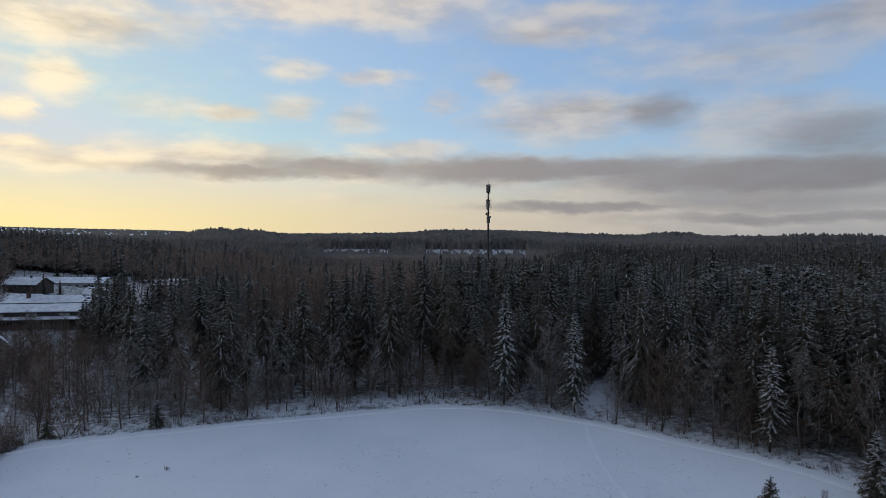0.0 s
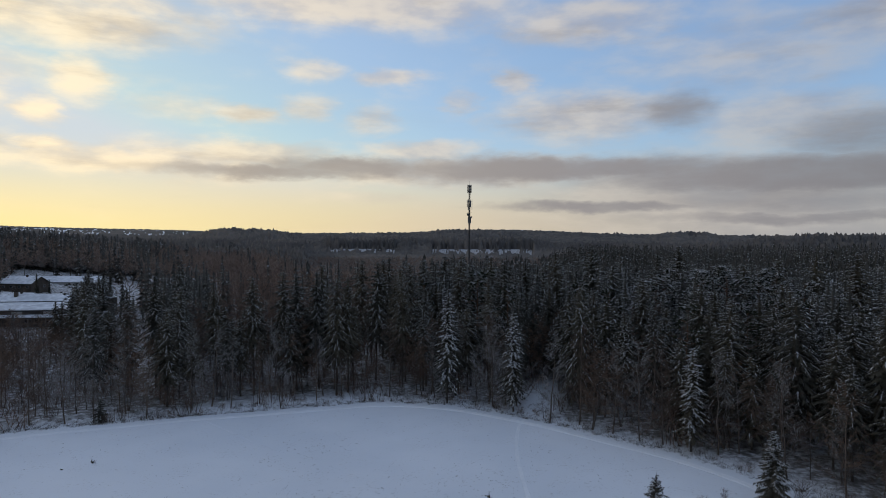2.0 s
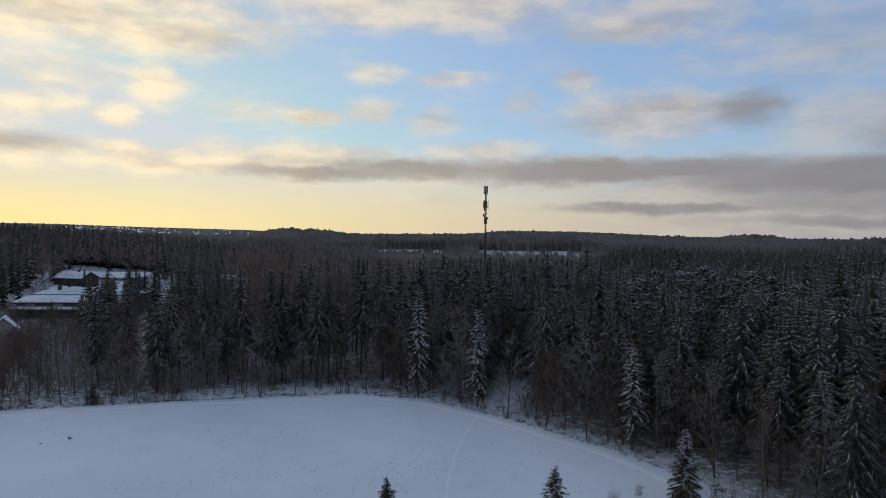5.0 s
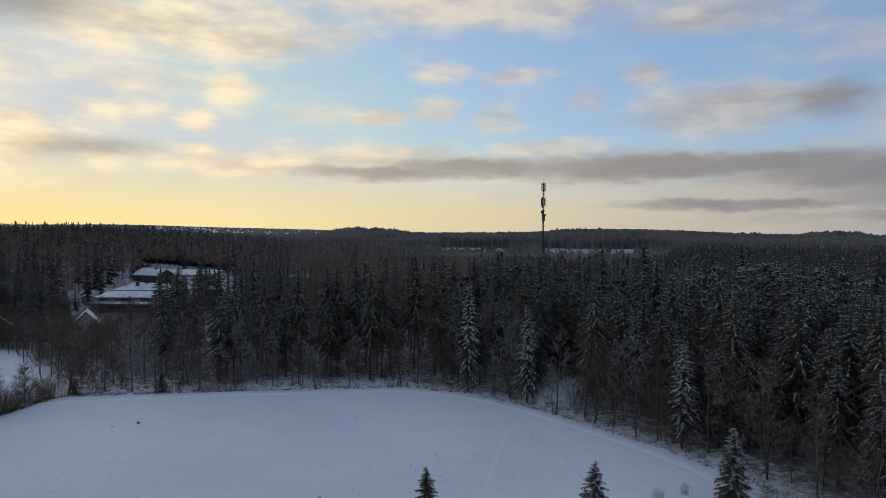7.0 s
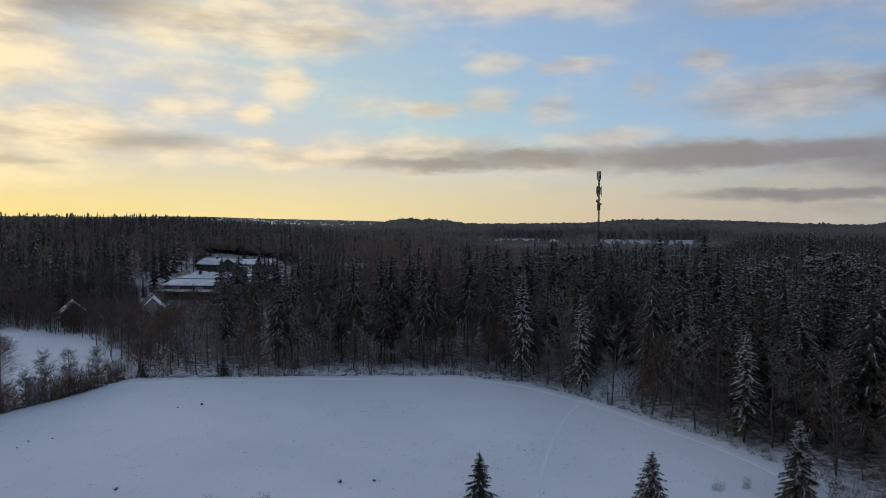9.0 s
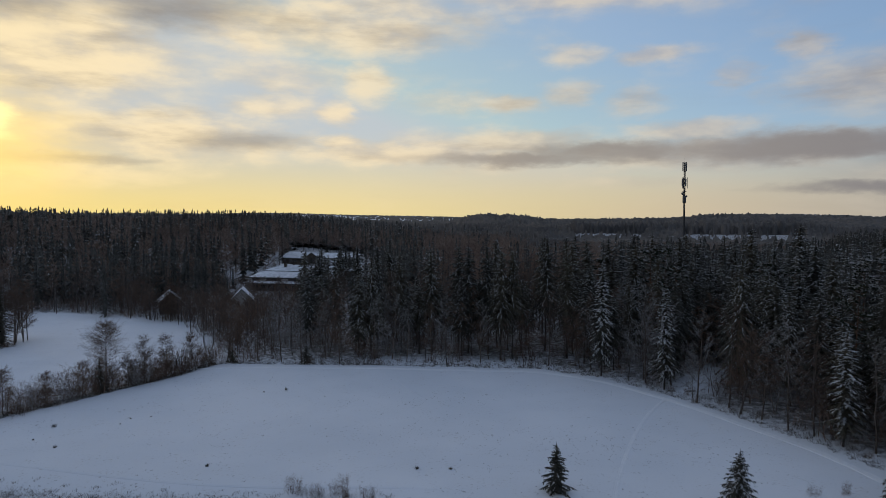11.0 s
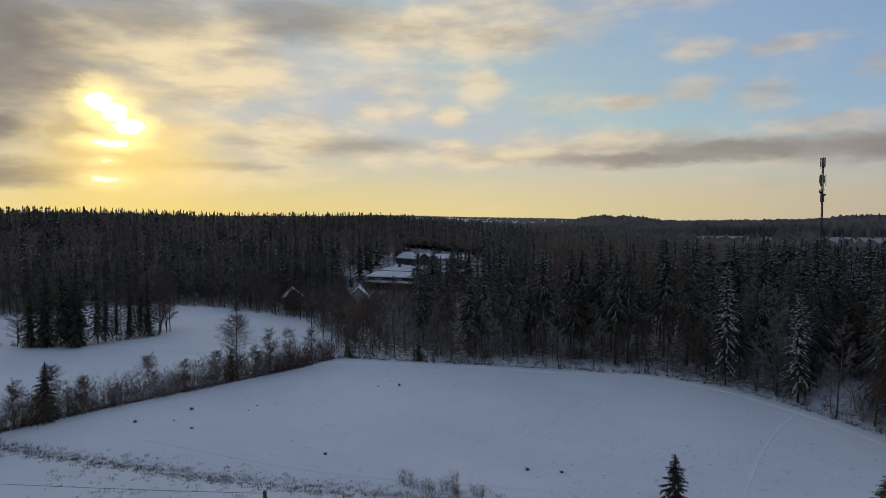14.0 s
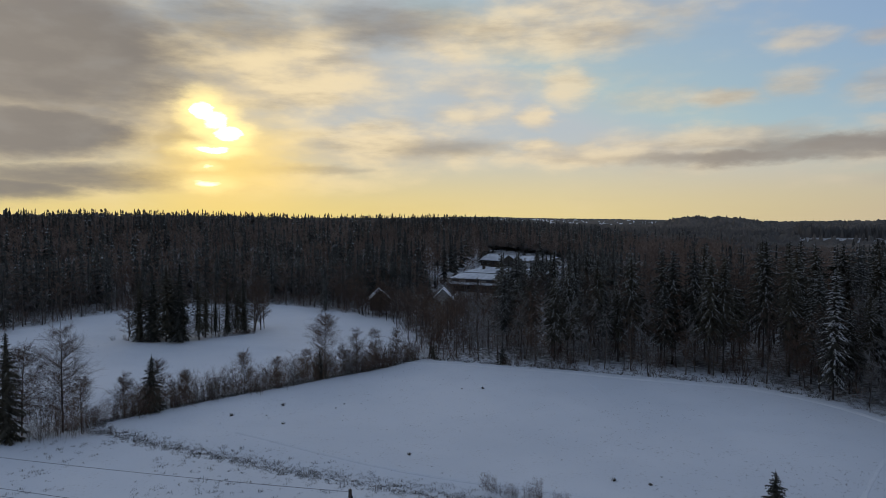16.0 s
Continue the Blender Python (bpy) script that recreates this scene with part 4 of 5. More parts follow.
def brownness(x, y):
    """Share of leafless trees in the woods behind."""
    az, r = bearing(x, y)
    b = 0.10 + 0.84 * step(x, 4, -2) * step(az, 27, 18) * step(r, 130, 150)          # thicket behind the spruce belt
    b += 0.60 * step(x, -62, -70) * step(r, 230, 200)                                 # round the yard
    b += 0.50 * step(az, 12, 18) * step(r, 200, 260)                                  # mixed hill wood
    b += 0.06 * step(az, 38, 44)
    b += 0.45 * step(-off_line(x, y, LEFT_FIELD), -26, -8) * (x < -88)                # fringe of the far field
    return np.clip(b, 0, 0.92)


gx, gy = np.meshgrid(np.arange(-330, 330, 4.6), np.arange(-20, 330, 4.6))
gx, gy = gx.ravel() + rng.uniform(-2, 2, gx.size), gy.ravel() + rng.uniform(-2, 2, gx.size)
az, r = bearing(gx, gy)
ok = (r < 262) & (az > -40) & (az < 84) & woods(gx, gy)
belt = (off_line(gx, gy, EDGE, True) < 34) & (gx > -62) & (gx < 112)
ok &= ~belt
dense = brownness(gx, gy)
for x, y, a, d, b in zip(gx[ok], gy[ok], az[ok], r[ok], dense[ok]):
    close = d < 225 or (x < -60 and float(off_line(np.array([x]), np.array([y]), LEFT_FIELD)[0]) < 24)
    if rng.uniform() < b:
        h = rng.uniform(9, 15) if x < -55 else rng.uniform(14, 18.5)
        if -118 < x < -50 and 86 < y < 150:
            h *= 0.7
        elif 26 < a < 41 and d > 150:
            if rng.uniform() < 0.5:
                continue
            h *= 0.5
        (mid_spots if close else low_spots).append((x, y, h, 5 if -60 < x < 2 else 3 + int(rng.integers(0, 3))))
    else:
        h = rng.uniform(15, 23) if x > -55 else rng.uniform(14.5, 19.5)
        if -118 < x < -50 and 86 < y < 150:
            continue
        if 26 < a < 41 and d > 150:
            if d < 215 or rng.uniform() < 0.75:
                continue
            h *= 0.5
        # beyond x -60 little snow is put on, imitating backlit boughs in shade
        (mid_spots if close else low_spots).append((x, y, h, int(rng.choice([0, 2, 2])) if x > -10 else int(rng.choice([0, 1, 1, 1] if x < -60 else [0, 1, 2]))))
gx, gy = np.meshgrid(np.arange(-640, 520, 6.2), np.arange(-40, 640, 6.2))
gx, gy = gx.ravel() + rng.uniform(-3, 3, gx.size), gy.ravel() + rng.uniform(-3, 3, gx.size)
az, r = bearing(gx, gy)
ok = (r >= 260) & (r < 620) & (az > -40) & (az < 86) & woods(gx, gy)
basin = step(az, -11, -7) * step(az, 17, 13) * step(r, 300, 380)          # lower young trees in the shallow valley
dense = brownness(gx, gy)
for x, y, b, low in zip(gx[ok], gy[ok], dense[ok], basin[ok]):
    if rng.uniform() < max(b, 0.7 * low):
        low_spots.append((x, y, rng.uniform(11, 16) * (1 - 0.5 * low), 4 + int(rng.integers(0, 2))))
    else:
        low_spots.append((x, y, rng.uniform(14.5, 20) * (1 - 0.6 * low), int(rng.choice([0, 1, 2, 2])) if x > 0 else int(rng.choice([0, 0, 1, 1, 2]))))
# brushwood under the trees
brush_spots = []
gx, gy = np.meshgrid(np.arange(-300, 130, 3.4), np.arange(0, 300, 3.4))
gx, gy = gx.ravel() + rng.uniform(-1.6, 1.6, gx.size), gy.ravel() + rng.uniform(-1.6, 1.6, gx.size)
az, r = bearing(gx, gy)
fringe = np.minimum(np.abs(off_line(gx, gy, EDGE)), np.where(gx < -50, off_line(gx, gy, LEFT_FIELD), 1e3))
ok = (r < 300) & (az > -40) & (az < 84) & woods(gx, gy) & ((fringe < 26) & (rng.uniform(0, 1, gx.size) < np.where(gx < -28, 0.7, 0.30) + fringe / 70) | (az > 24) & (gx < -66) & (rng.uniform(0, 1, gx.size) < 0.6)) & (fringe > 1.2)
for x, y in zip(gx[ok], gy[ok]):
    brush_spots.append((x, y, rng.uniform(1.5, 6.0) if x > -64 else rng.uniform(1.8, 5.0), int(rng.integers(0, 3))))


def brush(seed, slot):
    r = np.random.default_rng(seed)
    c = Soup()
    for _ in range(22):
        b = np.append(r.normal(0, 0.5, 2), -0.1)
        d = np.array((r.normal(0, 0.3), r.normal(0, 0.3), 1.0)) * r.uniform(1.6, 3.6)
        s = np.cross(d, r.normal(0, 1, 3))
        s *= 0.028 / np.linalg.norm(s)
        c.tri(tuple(b - s), tuple(b + s), tuple(b + d))
        for _ in range(3):
            p = b + d * r.uniform(0.35, 0.85)
            e = d * 0.35 + r.normal(0, 0.45, 3)
            c.tri(tuple(p - s * 0.7), tuple(p + s * 0.7), tuple(p + e))
    return 4.0, [(c.arrays(), slot)]


rng.shuffle(brush_spots)
brush_spots = [(float(a), float(b), float(c), int(k)) for a, b, c, k in brush_spots[:7000]]
scatter("brushwood", brush_spots, ([brush(131, 4), brush(132, 5), brush(133, 7)], STUFF_MATS), "leafless brushwood under the forest trees", "brushwood")
scatter("forest_trees", mid_spots, MID, "dense mixed forest of snowy spruces and bare trees", "forest")
scatter("distant_forest", low_spots, LOW, "wide dark forest of spruces and brown bare trees", "forest")


def build_far_woods():
    """Wooded hills: a jagged canopy of treetops over the far ground."""
    rs = np.concatenate([np.arange(400, 1100, 9.0), np.arange(1100, 2500, 24.0), np.arange(2500, 4500, 70.0)])
    azs = np.arange(-42, 88, 0.13)
    ga, gr = np.meshgrid(azs, rs)
    ga = ga + rng.uniform(-0.05, 0.05, ga.shape)
    gr = gr + rng.uniform(-3, 3, gr.shape)
    x, y = 15 - np.sin(np.radians(ga)) * gr, np.cos(np.radians(ga)) * gr
    top = rng.uniform(4, 14, ga.shape) + 3.5 * (rng.uniform(0, 1, ga.shape) < 0.12)
    rag = np.sin(ga * 5.1) * 14 + np.sin(ga * 11.7 + 1) * 10 + np.sin(ga * 23.0) * 8
    clear = ((gr > 762 + rag) & (gr < 822 + 0.4 * rag) & (ga > 5.2) & (ga < 11.5)) | ((gr > 745 + rag) & (gr < 818 - 0.4 * rag) & (ga > -6.8) & (ga < 2.2)) | ((gr > 1810) & (gr < 1900) & (ga > -24) & (ga < -20))
    valley = step(ga, -11, -7) * step(ga, 15, 12) * step(gr, 840, 740)
    top = np.where(clear & (rng.uniform(0, 1, ga.shape) > 0.08), -3.0, top * (1 - 0.7 * valley) * (0.25 + 0.75 * step(gr, 430, 620)))
    top = np.where(gr > 2500, top * 0.22 - 2.2 * (rng.uniform(0, 1, ga.shape) < 0.4), top)
    z = ground(x, y) + top
    n = len(azs)
    i = (np.arange(len(rs) - 1)[:, None] * n + np.arange(n - 1)).ravel()
    flip = ((i // n + i % n) % 2).astype(bool)
    a = np.where(flip[:, None], np.stack([i, i + 1, i + n], 1), np.stack([i, i + 1, i + n + 1], 1))
    b = np.where(flip[:, None], np.stack([i + 1, i + n + 1, i + n], 1), np.stack([i, i + n + 1, i + n], 1))
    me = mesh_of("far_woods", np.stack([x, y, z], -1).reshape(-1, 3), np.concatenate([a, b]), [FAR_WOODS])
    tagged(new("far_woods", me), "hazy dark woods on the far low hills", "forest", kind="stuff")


build_far_woods()


# ---- young spruces standing alone ----
def young_spruce(seed, x, y, H, R, snow, label, twigs=9, gap=0.38, per=10, start=0.25):
    green, white = whorls(seed, H, R, start, gap, per, twigs, snow, 0.8, 0.82)
    shape = {"trunk": mesh_of("trunk", *trunk_of(seed, H * 0.97, 0.10), [SPRUCE_BARK], smooth=True), "crown": mesh_of("crown", *green, [NEEDLES]), "snow_load": mesh_of("snow_load", *white, [TREE_SNOW])}
    plant("young_spruce", shape, x, y, 1, 1, label, "spruce", "young spruces in the open")


young_spruce(201, 47.0, 68.7, 8.5, 2.3, (1.0, 0.19, 8), "young spruce with snow on all its boughs below the forest edge")
young_spruce(202, 32.4, 63.0, 5.6, 1.9, (0.9, 0.13, 5), "young dense spruce with light snow standing in the field")
young_spruce(203, 15.5, 59.0, 5.0, 1.6, (0.35, 0.07, 2), "young dark green spruce standing in the snowy field")
young_spruce(204, -63.3, 37.6, 8.3, 2.1, (0.35, 0.07, 2), "young dark spruce among the bushes of the hedge", gap=0.42)
young_spruce(205, -63.5, 19.5, 14.0, 2.7, (0.25, 0.07, 2), "dark spruce standing beside bare trees at the field corner", gap=0.46, per=9)
young_spruce(206, -61.0, 66.8, 5.2, 1.3, (0.3, 0.07, 2), "small dark spruce in the hedge under a bare birch", gap=0.45)
young_spruce(207, -56.6, 92.0, 3.2, 1.2, (0.5, 0.07, 2), "small dark spruce at the corner of the field", gap=0.4)
young_spruce(208, -43.2, 97.5, 3.6, 1.3, (0.6, 0.08, 2), "small snowy spruce under the bare edge trees", gap=0.4)

# ---- birches and bushes of the hedge ----
def birch(seed, H, R, limbs=84):
    """Leafless birch: an oval crown of rising limbs, each set with fine twigs."""
    r = np.random.default_rng(seed)
    wood, limbwood, fine = Soup(), Soup(), Soup()
    lean = r.normal(0, 0.02 * H, 2)
    stem = lambda u: np.array((lean[0] * u * u, lean[1] * u * u, H * u))
    wood.tube([tuple(stem(u) - (0, 0, 0.2 * (u == 0))) for u in (0, 0.3, 0.6, 0.85, 1.0)], [0.009 * H, 0.0075 * H, 0.005 * H, 0.0025 * H, 0.001 * H], 5)
    for _ in range(limbs):
        u = 0.10 + 0.86 * r.uniform() ** 0.85
        L = (R * math.sin(math.pi * min(1.0, 0.12 + 0.84 * u)) ** 0.7 + 0.25) * r.uniform(0.55, 1.15)
        a = r.uniform(0, 6.283)
        d = np.array((math.cos(a), math.sin(a), r.uniform(0.3, 1.1)))
        d *= L / np.linalg.norm(d)
        b = stem(u * 0.94)
        limbwood.tube([tuple(b), tuple(b + d * 0.55), tuple(b + d + (0, 0, -0.06 * L))], [0.0015 * H, 0.0009 * H, 0.004], 3)
        for _ in range(15):
            p = b + d * r.uniform(0.15, 1.0)
            e = d * r.uniform(0.15, 0.4) + r.normal(0, 0.20, 3) * L
            s = np.cross(e, r.normal(0, 1, 3))
            s *= 0.0085 / np.linalg.norm(s)
            fine.tri(tuple(p - s), tuple(p + s), tuple(p + e))
            for _ in range(4):
                q = p + e * r.uniform(0.2, 0.8)
                f = e * 0.4 + r.normal(0, 0.13, 3) * L + (0, 0, -0.05)
                fine.tri(tuple(q - s), tuple(q + s), tuple(q + f))
    return {"trunk": mesh_of("trunk", *wood.arrays(), [BARE_BARK]), "branchwork": mesh_of("branchwork", *limbwood.arrays(), [BARE_BARK]), "crown": mesh_of("crown", *fine.arrays(), [TWIGS])}


for n, (x, y, h, fork) in enumerate([(-62.5, 25.6, 14.8, 2), (-61.6, 68.3, 11.8, 3), (-64.8, 21.5, 12.5, 1), (-60.5, 27.2, 8.0, 2), (-59.5, 74.0, 8.6, 2), (-59.3, 78.5, 8.0, 1), (-62.6, 52.5, 7.2, 4), (-63.4, 43.0, 5.6, 3), (-65.0, 39.3, 7.8, 3), (-59.6, 84.5, 7.4, 1), (-60.2, 63.0, 6.2, 1), (-61.5, 58.0, 5.4, 1), (-63.8, 34.0, 6.6, 1), (-59.8, 71.0, 6.0, 1)]):
    shape = birch(240 + n, h, (0.22 if h > 9 else 0.18) * h, 190 if h > 9 else 100)
    plant("bare_birch", shape, x, y, 1, 1, "leafless slender birch with a fine twig crown beside the field", "birch", "trees of the hedge")
    taken.append((x, y))


def shrub(seed, H, stems, spread, mat):
    r = np.random.default_rng(seed)
    wood, fine = Soup(), Soup()
    for _ in range(stems):
        a, out = r.uniform(0, 6.283), spread * r.uniform(0.1, 0.55)
        h = H * r.uniform(0.55, 1.0)
        foot = r.normal(0, 0.5, 2) * spread
        mid = (foot[0] + math.cos(a) * out * 0.35, foot[1] + math.sin(a) * out * 0.35, h * 0.55)
        top = (foot[0] + math.cos(a) * out, foot[1] + math.sin(a) * out, h)
        wood.tube([(*foot, -0.2), mid, top], [0.012, 0.007, 0.003], 3)
        for _ in range(15):
            s = r.uniform(0.03, 1.0)
            b = np.array((*foot, 0.0)) * (1 - s) + np.array(top) * s
            d = np.array((r.normal(0, 0.75), r.normal(0, 0.75), 0.8)) * h * r.uniform(0.12, 0.28)
            e = np.cross(d, r.normal(0, 1, 3))
            e *= 0.0055 / np.linalg.norm(e)
            fine.tri(tuple(b - e), tuple(b + e), tuple(b + d))
            for _ in range(4):
                dd = d * 0.6 + r.normal(0, 0.25, 3) * np.linalg.norm(d)
                fine.tri(tuple(b + d * 0.4 - e), tuple(b + d * 0.4 + e), tuple(b + d * 0.4 + dd))
    return {"stem": mesh_of("stem", *wood.arrays(), [BARE_BARK]), "twig_crown": mesh_of("twig_crown", *fine.arrays(), [mat])}


SHRUBS = [shrub(300 + i, 3.0, 20 + 3 * i, 1.0 + 0.15 * i, (TWIGS, FROST_TWIGS, TWIGS, BROWN_TWIGS)[i]) for i in range(4)]


def bush(x, y, h, label, group, wide=1.0):
    k = int(rng.integers(0, 4))
    root = plant("bush", SHRUBS[k], x, y, h, 3.0, label, "bush", group, wide)
    return root


def along(line, s):
    a, b = segments(line)
    d = np.hypot(*(b - a).T)
    t = s * d.sum()
    for p, q, k in zip(a, b, d):
        if t <= k:
            return p + (q - p) * t / k
        t -= k
    return b[-1]


for k in range(140):
    p = along(HEDGE[:7], (k + rng.uniform(0, 1)) / 140)
    bush(p[0] - rng.uniform(-0.6, 3.2), p[1], (1.2 + 3.6 * rng.uniform() ** 1.3) * (0.55 if 22 < p[1] < 34 else 1.0), "leafless brown bush in the hedge between snowy fields", "bushes of the hedge", rng.uniform(0.65, 1.0))
for k in range(70):
    p = along(EDGE[:13], (k + rng.uniform(0, 1)) / 70)
    d = rng.uniform(0.2, 4.5)
    bush(p[0] + d * 0.3, p[1] + d, rng.uniform(0.5, 1.5), "low leafless bush at the snowy forest edge", "bushes of the forest edge", 1.1)
for k in range(10):
    bush(-9.5 + 8.5 * k / 9 + rng.normal(0, 0.3), 48.2 + 2.6 * k / 9 + rng.normal(0, 0.4), rng.uniform(0.9, 1.9) + 0.8 * (k == 6), "leafless willow bush beside the snowy ditch", "bushes of the ditch", 0.8)
for x, y, h in ((-64.5, 24.5, 5.0), (-61.2, 24.0, 4.0), (-60.2, 25.8, 4.6), (-59.2, 27.4, 3.6), (-65.8, 23.0, 5.5), (-66.5, 20.5, 5.0), (-58.4, 29.0, 2.2), (-57.2, 29.6, 1.6), (-63.8, 29.5, 2.6), (-61.0, 22.0, 3.2)):
    bush(x, y, h, "tall leafless bush round the birch at the field corner", "bushes of the hedge", 0.75)
for x, y, h in ((39.5, 69.0, 1.1), (42.5, 70.5, 1.4), (50.5, 70.0, 2.6), (52.0, 67.5, 3.0), (54.0, 66.5, 2.8), (49.0, 72.5, 2.0), (56.0, 63.0, 3.2), (53.5, 63.5, 2.4)):
    bush(x, y, h, "thin leafless bush in the snow below the forest", "bushes below the forest")

# ---- bare trees before the houses ----
for k in range(50):
    u = rng.uniform()
    a, b = np.array((-64.0, 97.0)), np.array((-132.0, 123.0))
    x, y = a + (b - a) * u + np.array((rng.normal(0, 1.0), 5 + abs(rng.normal(0, 3.5)) + 6 * math.sin(u * 3.1)))
    if woods(np.array([x]), np.array([y]))[0]:
        kind = int(rng.choice([0, 2, 4]))
        plant("bare_tree", BARE_SHAPES[kind], x, y, rng.uniform(7, 11.5), 15.0, "leafless grey-brown tree beside the far snowy field", "bare tree", "bare trees before the houses", rng.uniform(0.9, 1.3))

for k in range(64):
    u, d = rng.uniform(-0.25, 1.1), rng.uniform(2.5, 15)
    x, y = -93 + 12 * u + 0.72 * d, 134 + 12.6 * u - 0.69 * d
    if k >= 44:
        x, y = rng.uniform(-117, -102), rng.uniform(121, 131)
    if math.hypot(x + 103.6, y - 148.3) > 4.6 and not in_field(np.array([x]), np.array([y]), LEFT_FIELD)[0]:
        kind = int(rng.choice([0, 2, 4]))
        plant("bare_tree", BARE_SHAPES[kind], x, y, rng.uniform(5, 8.2), 15.0, "leafless grey-brown garden tree before the long building", "bare tree", "bare trees before the houses", rng.uniform(1.1, 1.6))

for k in range(34):
    x, y = -141 + 1.28 * k + rng.normal(0, 1.2), rng.uniform(170, 187)
    plant("bare_tree", BARE_SHAPES[(0, 2, 4)[k % 3]], x, y, rng.uniform(4.5, 7.5), 15.0, "leafless grey-brown garden tree before the long building", "bare tree", "bare trees before the houses", rng.uniform(1.3, 1.8))
for x, y in ((-158, 226), (-152, 224), (-146, 225), (-140, 226), (-160, 252), (-168, 256), (-140, 238), (-132, 236), (-126, 238), (-176, 258)):
    plant("bare_tree", BARE_SHAPES[int(rng.integers(0, 5))], x, y, rng.uniform(4.5, 6.5), 15.0, "leafless grey-brown tree in the yard between the houses", "bare tree", "trees between the houses", 1.6)
plant("spruce_tree", SPRUCE_SHAPES[7], -131, 222, 12.5, 22.0, "spruce with light snow in the yard between the houses", "spruce", "trees between the houses", 1.5)
plant("spruce_tree", SPRUCE_SHAPES[7], -152, 247, 11.0, 22.0, "spruce with light snow in the yard between the houses", "spruce", "trees between the houses", 1.5)
plant("pine_tree", PINE_SHAPES[0], -97, 180, 15.0, 20.0, "dark spreading pine beside the long building", "pine", "trees between the houses", 1.3)
plant("pine_tree", PINE_SHAPES[1], -93, 186, 13.5, 20.0, "dark spreading pine beside the long building", "pine", "trees between the houses", 1.3)
plant("spruce_tree", SPRUCE_SHAPES[2], -76, 150, 19.4, 22.0, "spruce with light snow in the yard between the houses", "spruce", "trees between the houses", 1.1)
# trees of the yard behind the long building
for n, (x, y, h) in enumerate([(-84, 151, 13), (-79, 149, 15), (-88, 160, 12), (-95, 176, 14), (-90, 170, 16), (-101, 190, 15), (-83, 158, 16), (-106, 205, 15), (-98, 198, 17), (-112, 222, 14), (-126, 238, 15), (-105, 214, 16), (-120, 228, 11), (-77, 153, 17), (-93, 186, 17)]):
    plant("spruce_tree", SPRUCE_SHAPES[n % 6], x, y, h, 22.0, "spruce with light snow in the yard between the houses", "spruce", "trees between the houses", 1.15)
for k in range(26):
    u = k / 25
    x, y = -76 - 36 * u + rng.normal(0, 4), 146 + 72 * u + rng.normal(0, 3)
    if woods(np.array([x]), np.array([y]))[0]:
        plant("bare_tree", BARE_SHAPES[(0, 2, 4)[k % 3]], x, y, rng.uniform(7, 11), 15.0, "leafless grey-brown tree in the yard between the houses", "bare tree", "trees between the houses", 1.3)


# ---- the grove in the far field ----
for n, (x, y, h, kind) in enumerate([
    (-122, 61, 15.5, 0), (-119, 63, 17.5, 0), (-116, 64.5, 18, 0), (-113, 66.5, 18.5, 0), (-118, 67, 16.5, 0), (-111, 70, 14, 0), (-114, 79, 13, 0), (-112, 82.5, 14.5, 0), (-124.5, 59.5, 12, 1),
    (-126, 60.5, 10, 1), (-111.5, 85, 13, 1), (-112.5, 87.5, 14, 1), (-114, 89.5, 13, 1), (-116, 90, 12, 1), (-116, 76, 13, 1), (-115.5, 85, 13.5, 1), (-121, 66, 13, 1), (-113.5, 75.5, 9, 0),
    (-120.5, 63.5, 14, 0), (-115.0, 68.0, 14.5, 0), (-112.5, 72.5, 12, 0), (-123.5, 62.0, 11, 1), (-128.0, 61.0, 10, 1), (-113.0, 81.0, 12, 0), (-115.5, 88.0, 12, 1), (-113.2, 86.0, 14, 1), (-119.5, 70.0, 12, 1), (-117.5, 79.0, 13, 1), (-118.5, 84.0, 13, 1), (-125.5, 62.5, 9, 1),
]):
    if kind:
        plant("bare_tree", BARE_SHAPES[(0, 2, 4)[n % 3]], x, y, h, 15.0, "leafless tree in the small grove on the snowy field", "bare tree", "trees of the grove")
    else:
        plant("spruce_tree", SPRUCE_SHAPES[(7, 7, 5)[n % 3]], x, y, h, 22.0, "dark spruce in the small grove on the snowy field", "spruce", "trees of the grove", 1.35)
for k in range(30):
    a = k / 30
    bush(-127 + 17 * min(1, a * 1.6) + rng.normal(0, 0.5), 58.5 + 26 * a + rng.normal(0, 0.7), rng.uniform(0.8, 1.8), "low bush under the trees of the grove", "bushes of the grove")


# ---- dry grass, tussocks and stones ----
def grass_patch(spots, name, label, tall):
    s = Soup()
    zs = ground(np.array([p[0] for p in spots]), np.array([p[1] for p in spots]))
    for (x, y, k), z in zip(spots, zs):
        for _ in range(int(7 + 10 * k)):
            a, h = rng.uniform(0, 6.283), tall * k * rng.uniform(0.5, 1.2)
            b = np.array((x + rng.normal(0, 0.24 * k), y + rng.normal(0, 0.24 * k), z - 0.04))
            t = b + np.array((math.cos(a) * h * 0.45, math.sin(a) * h * 0.45, h * 0.8))
            w = np.array((-math.sin(a), math.cos(a), 0)) * 0.018
            s.tri(tuple(b - w), tuple(b + w), tuple(t))
    tagged(new(name, s.mesh(name, DRY_GRASS)), label, "dry grass", kind="stuff")


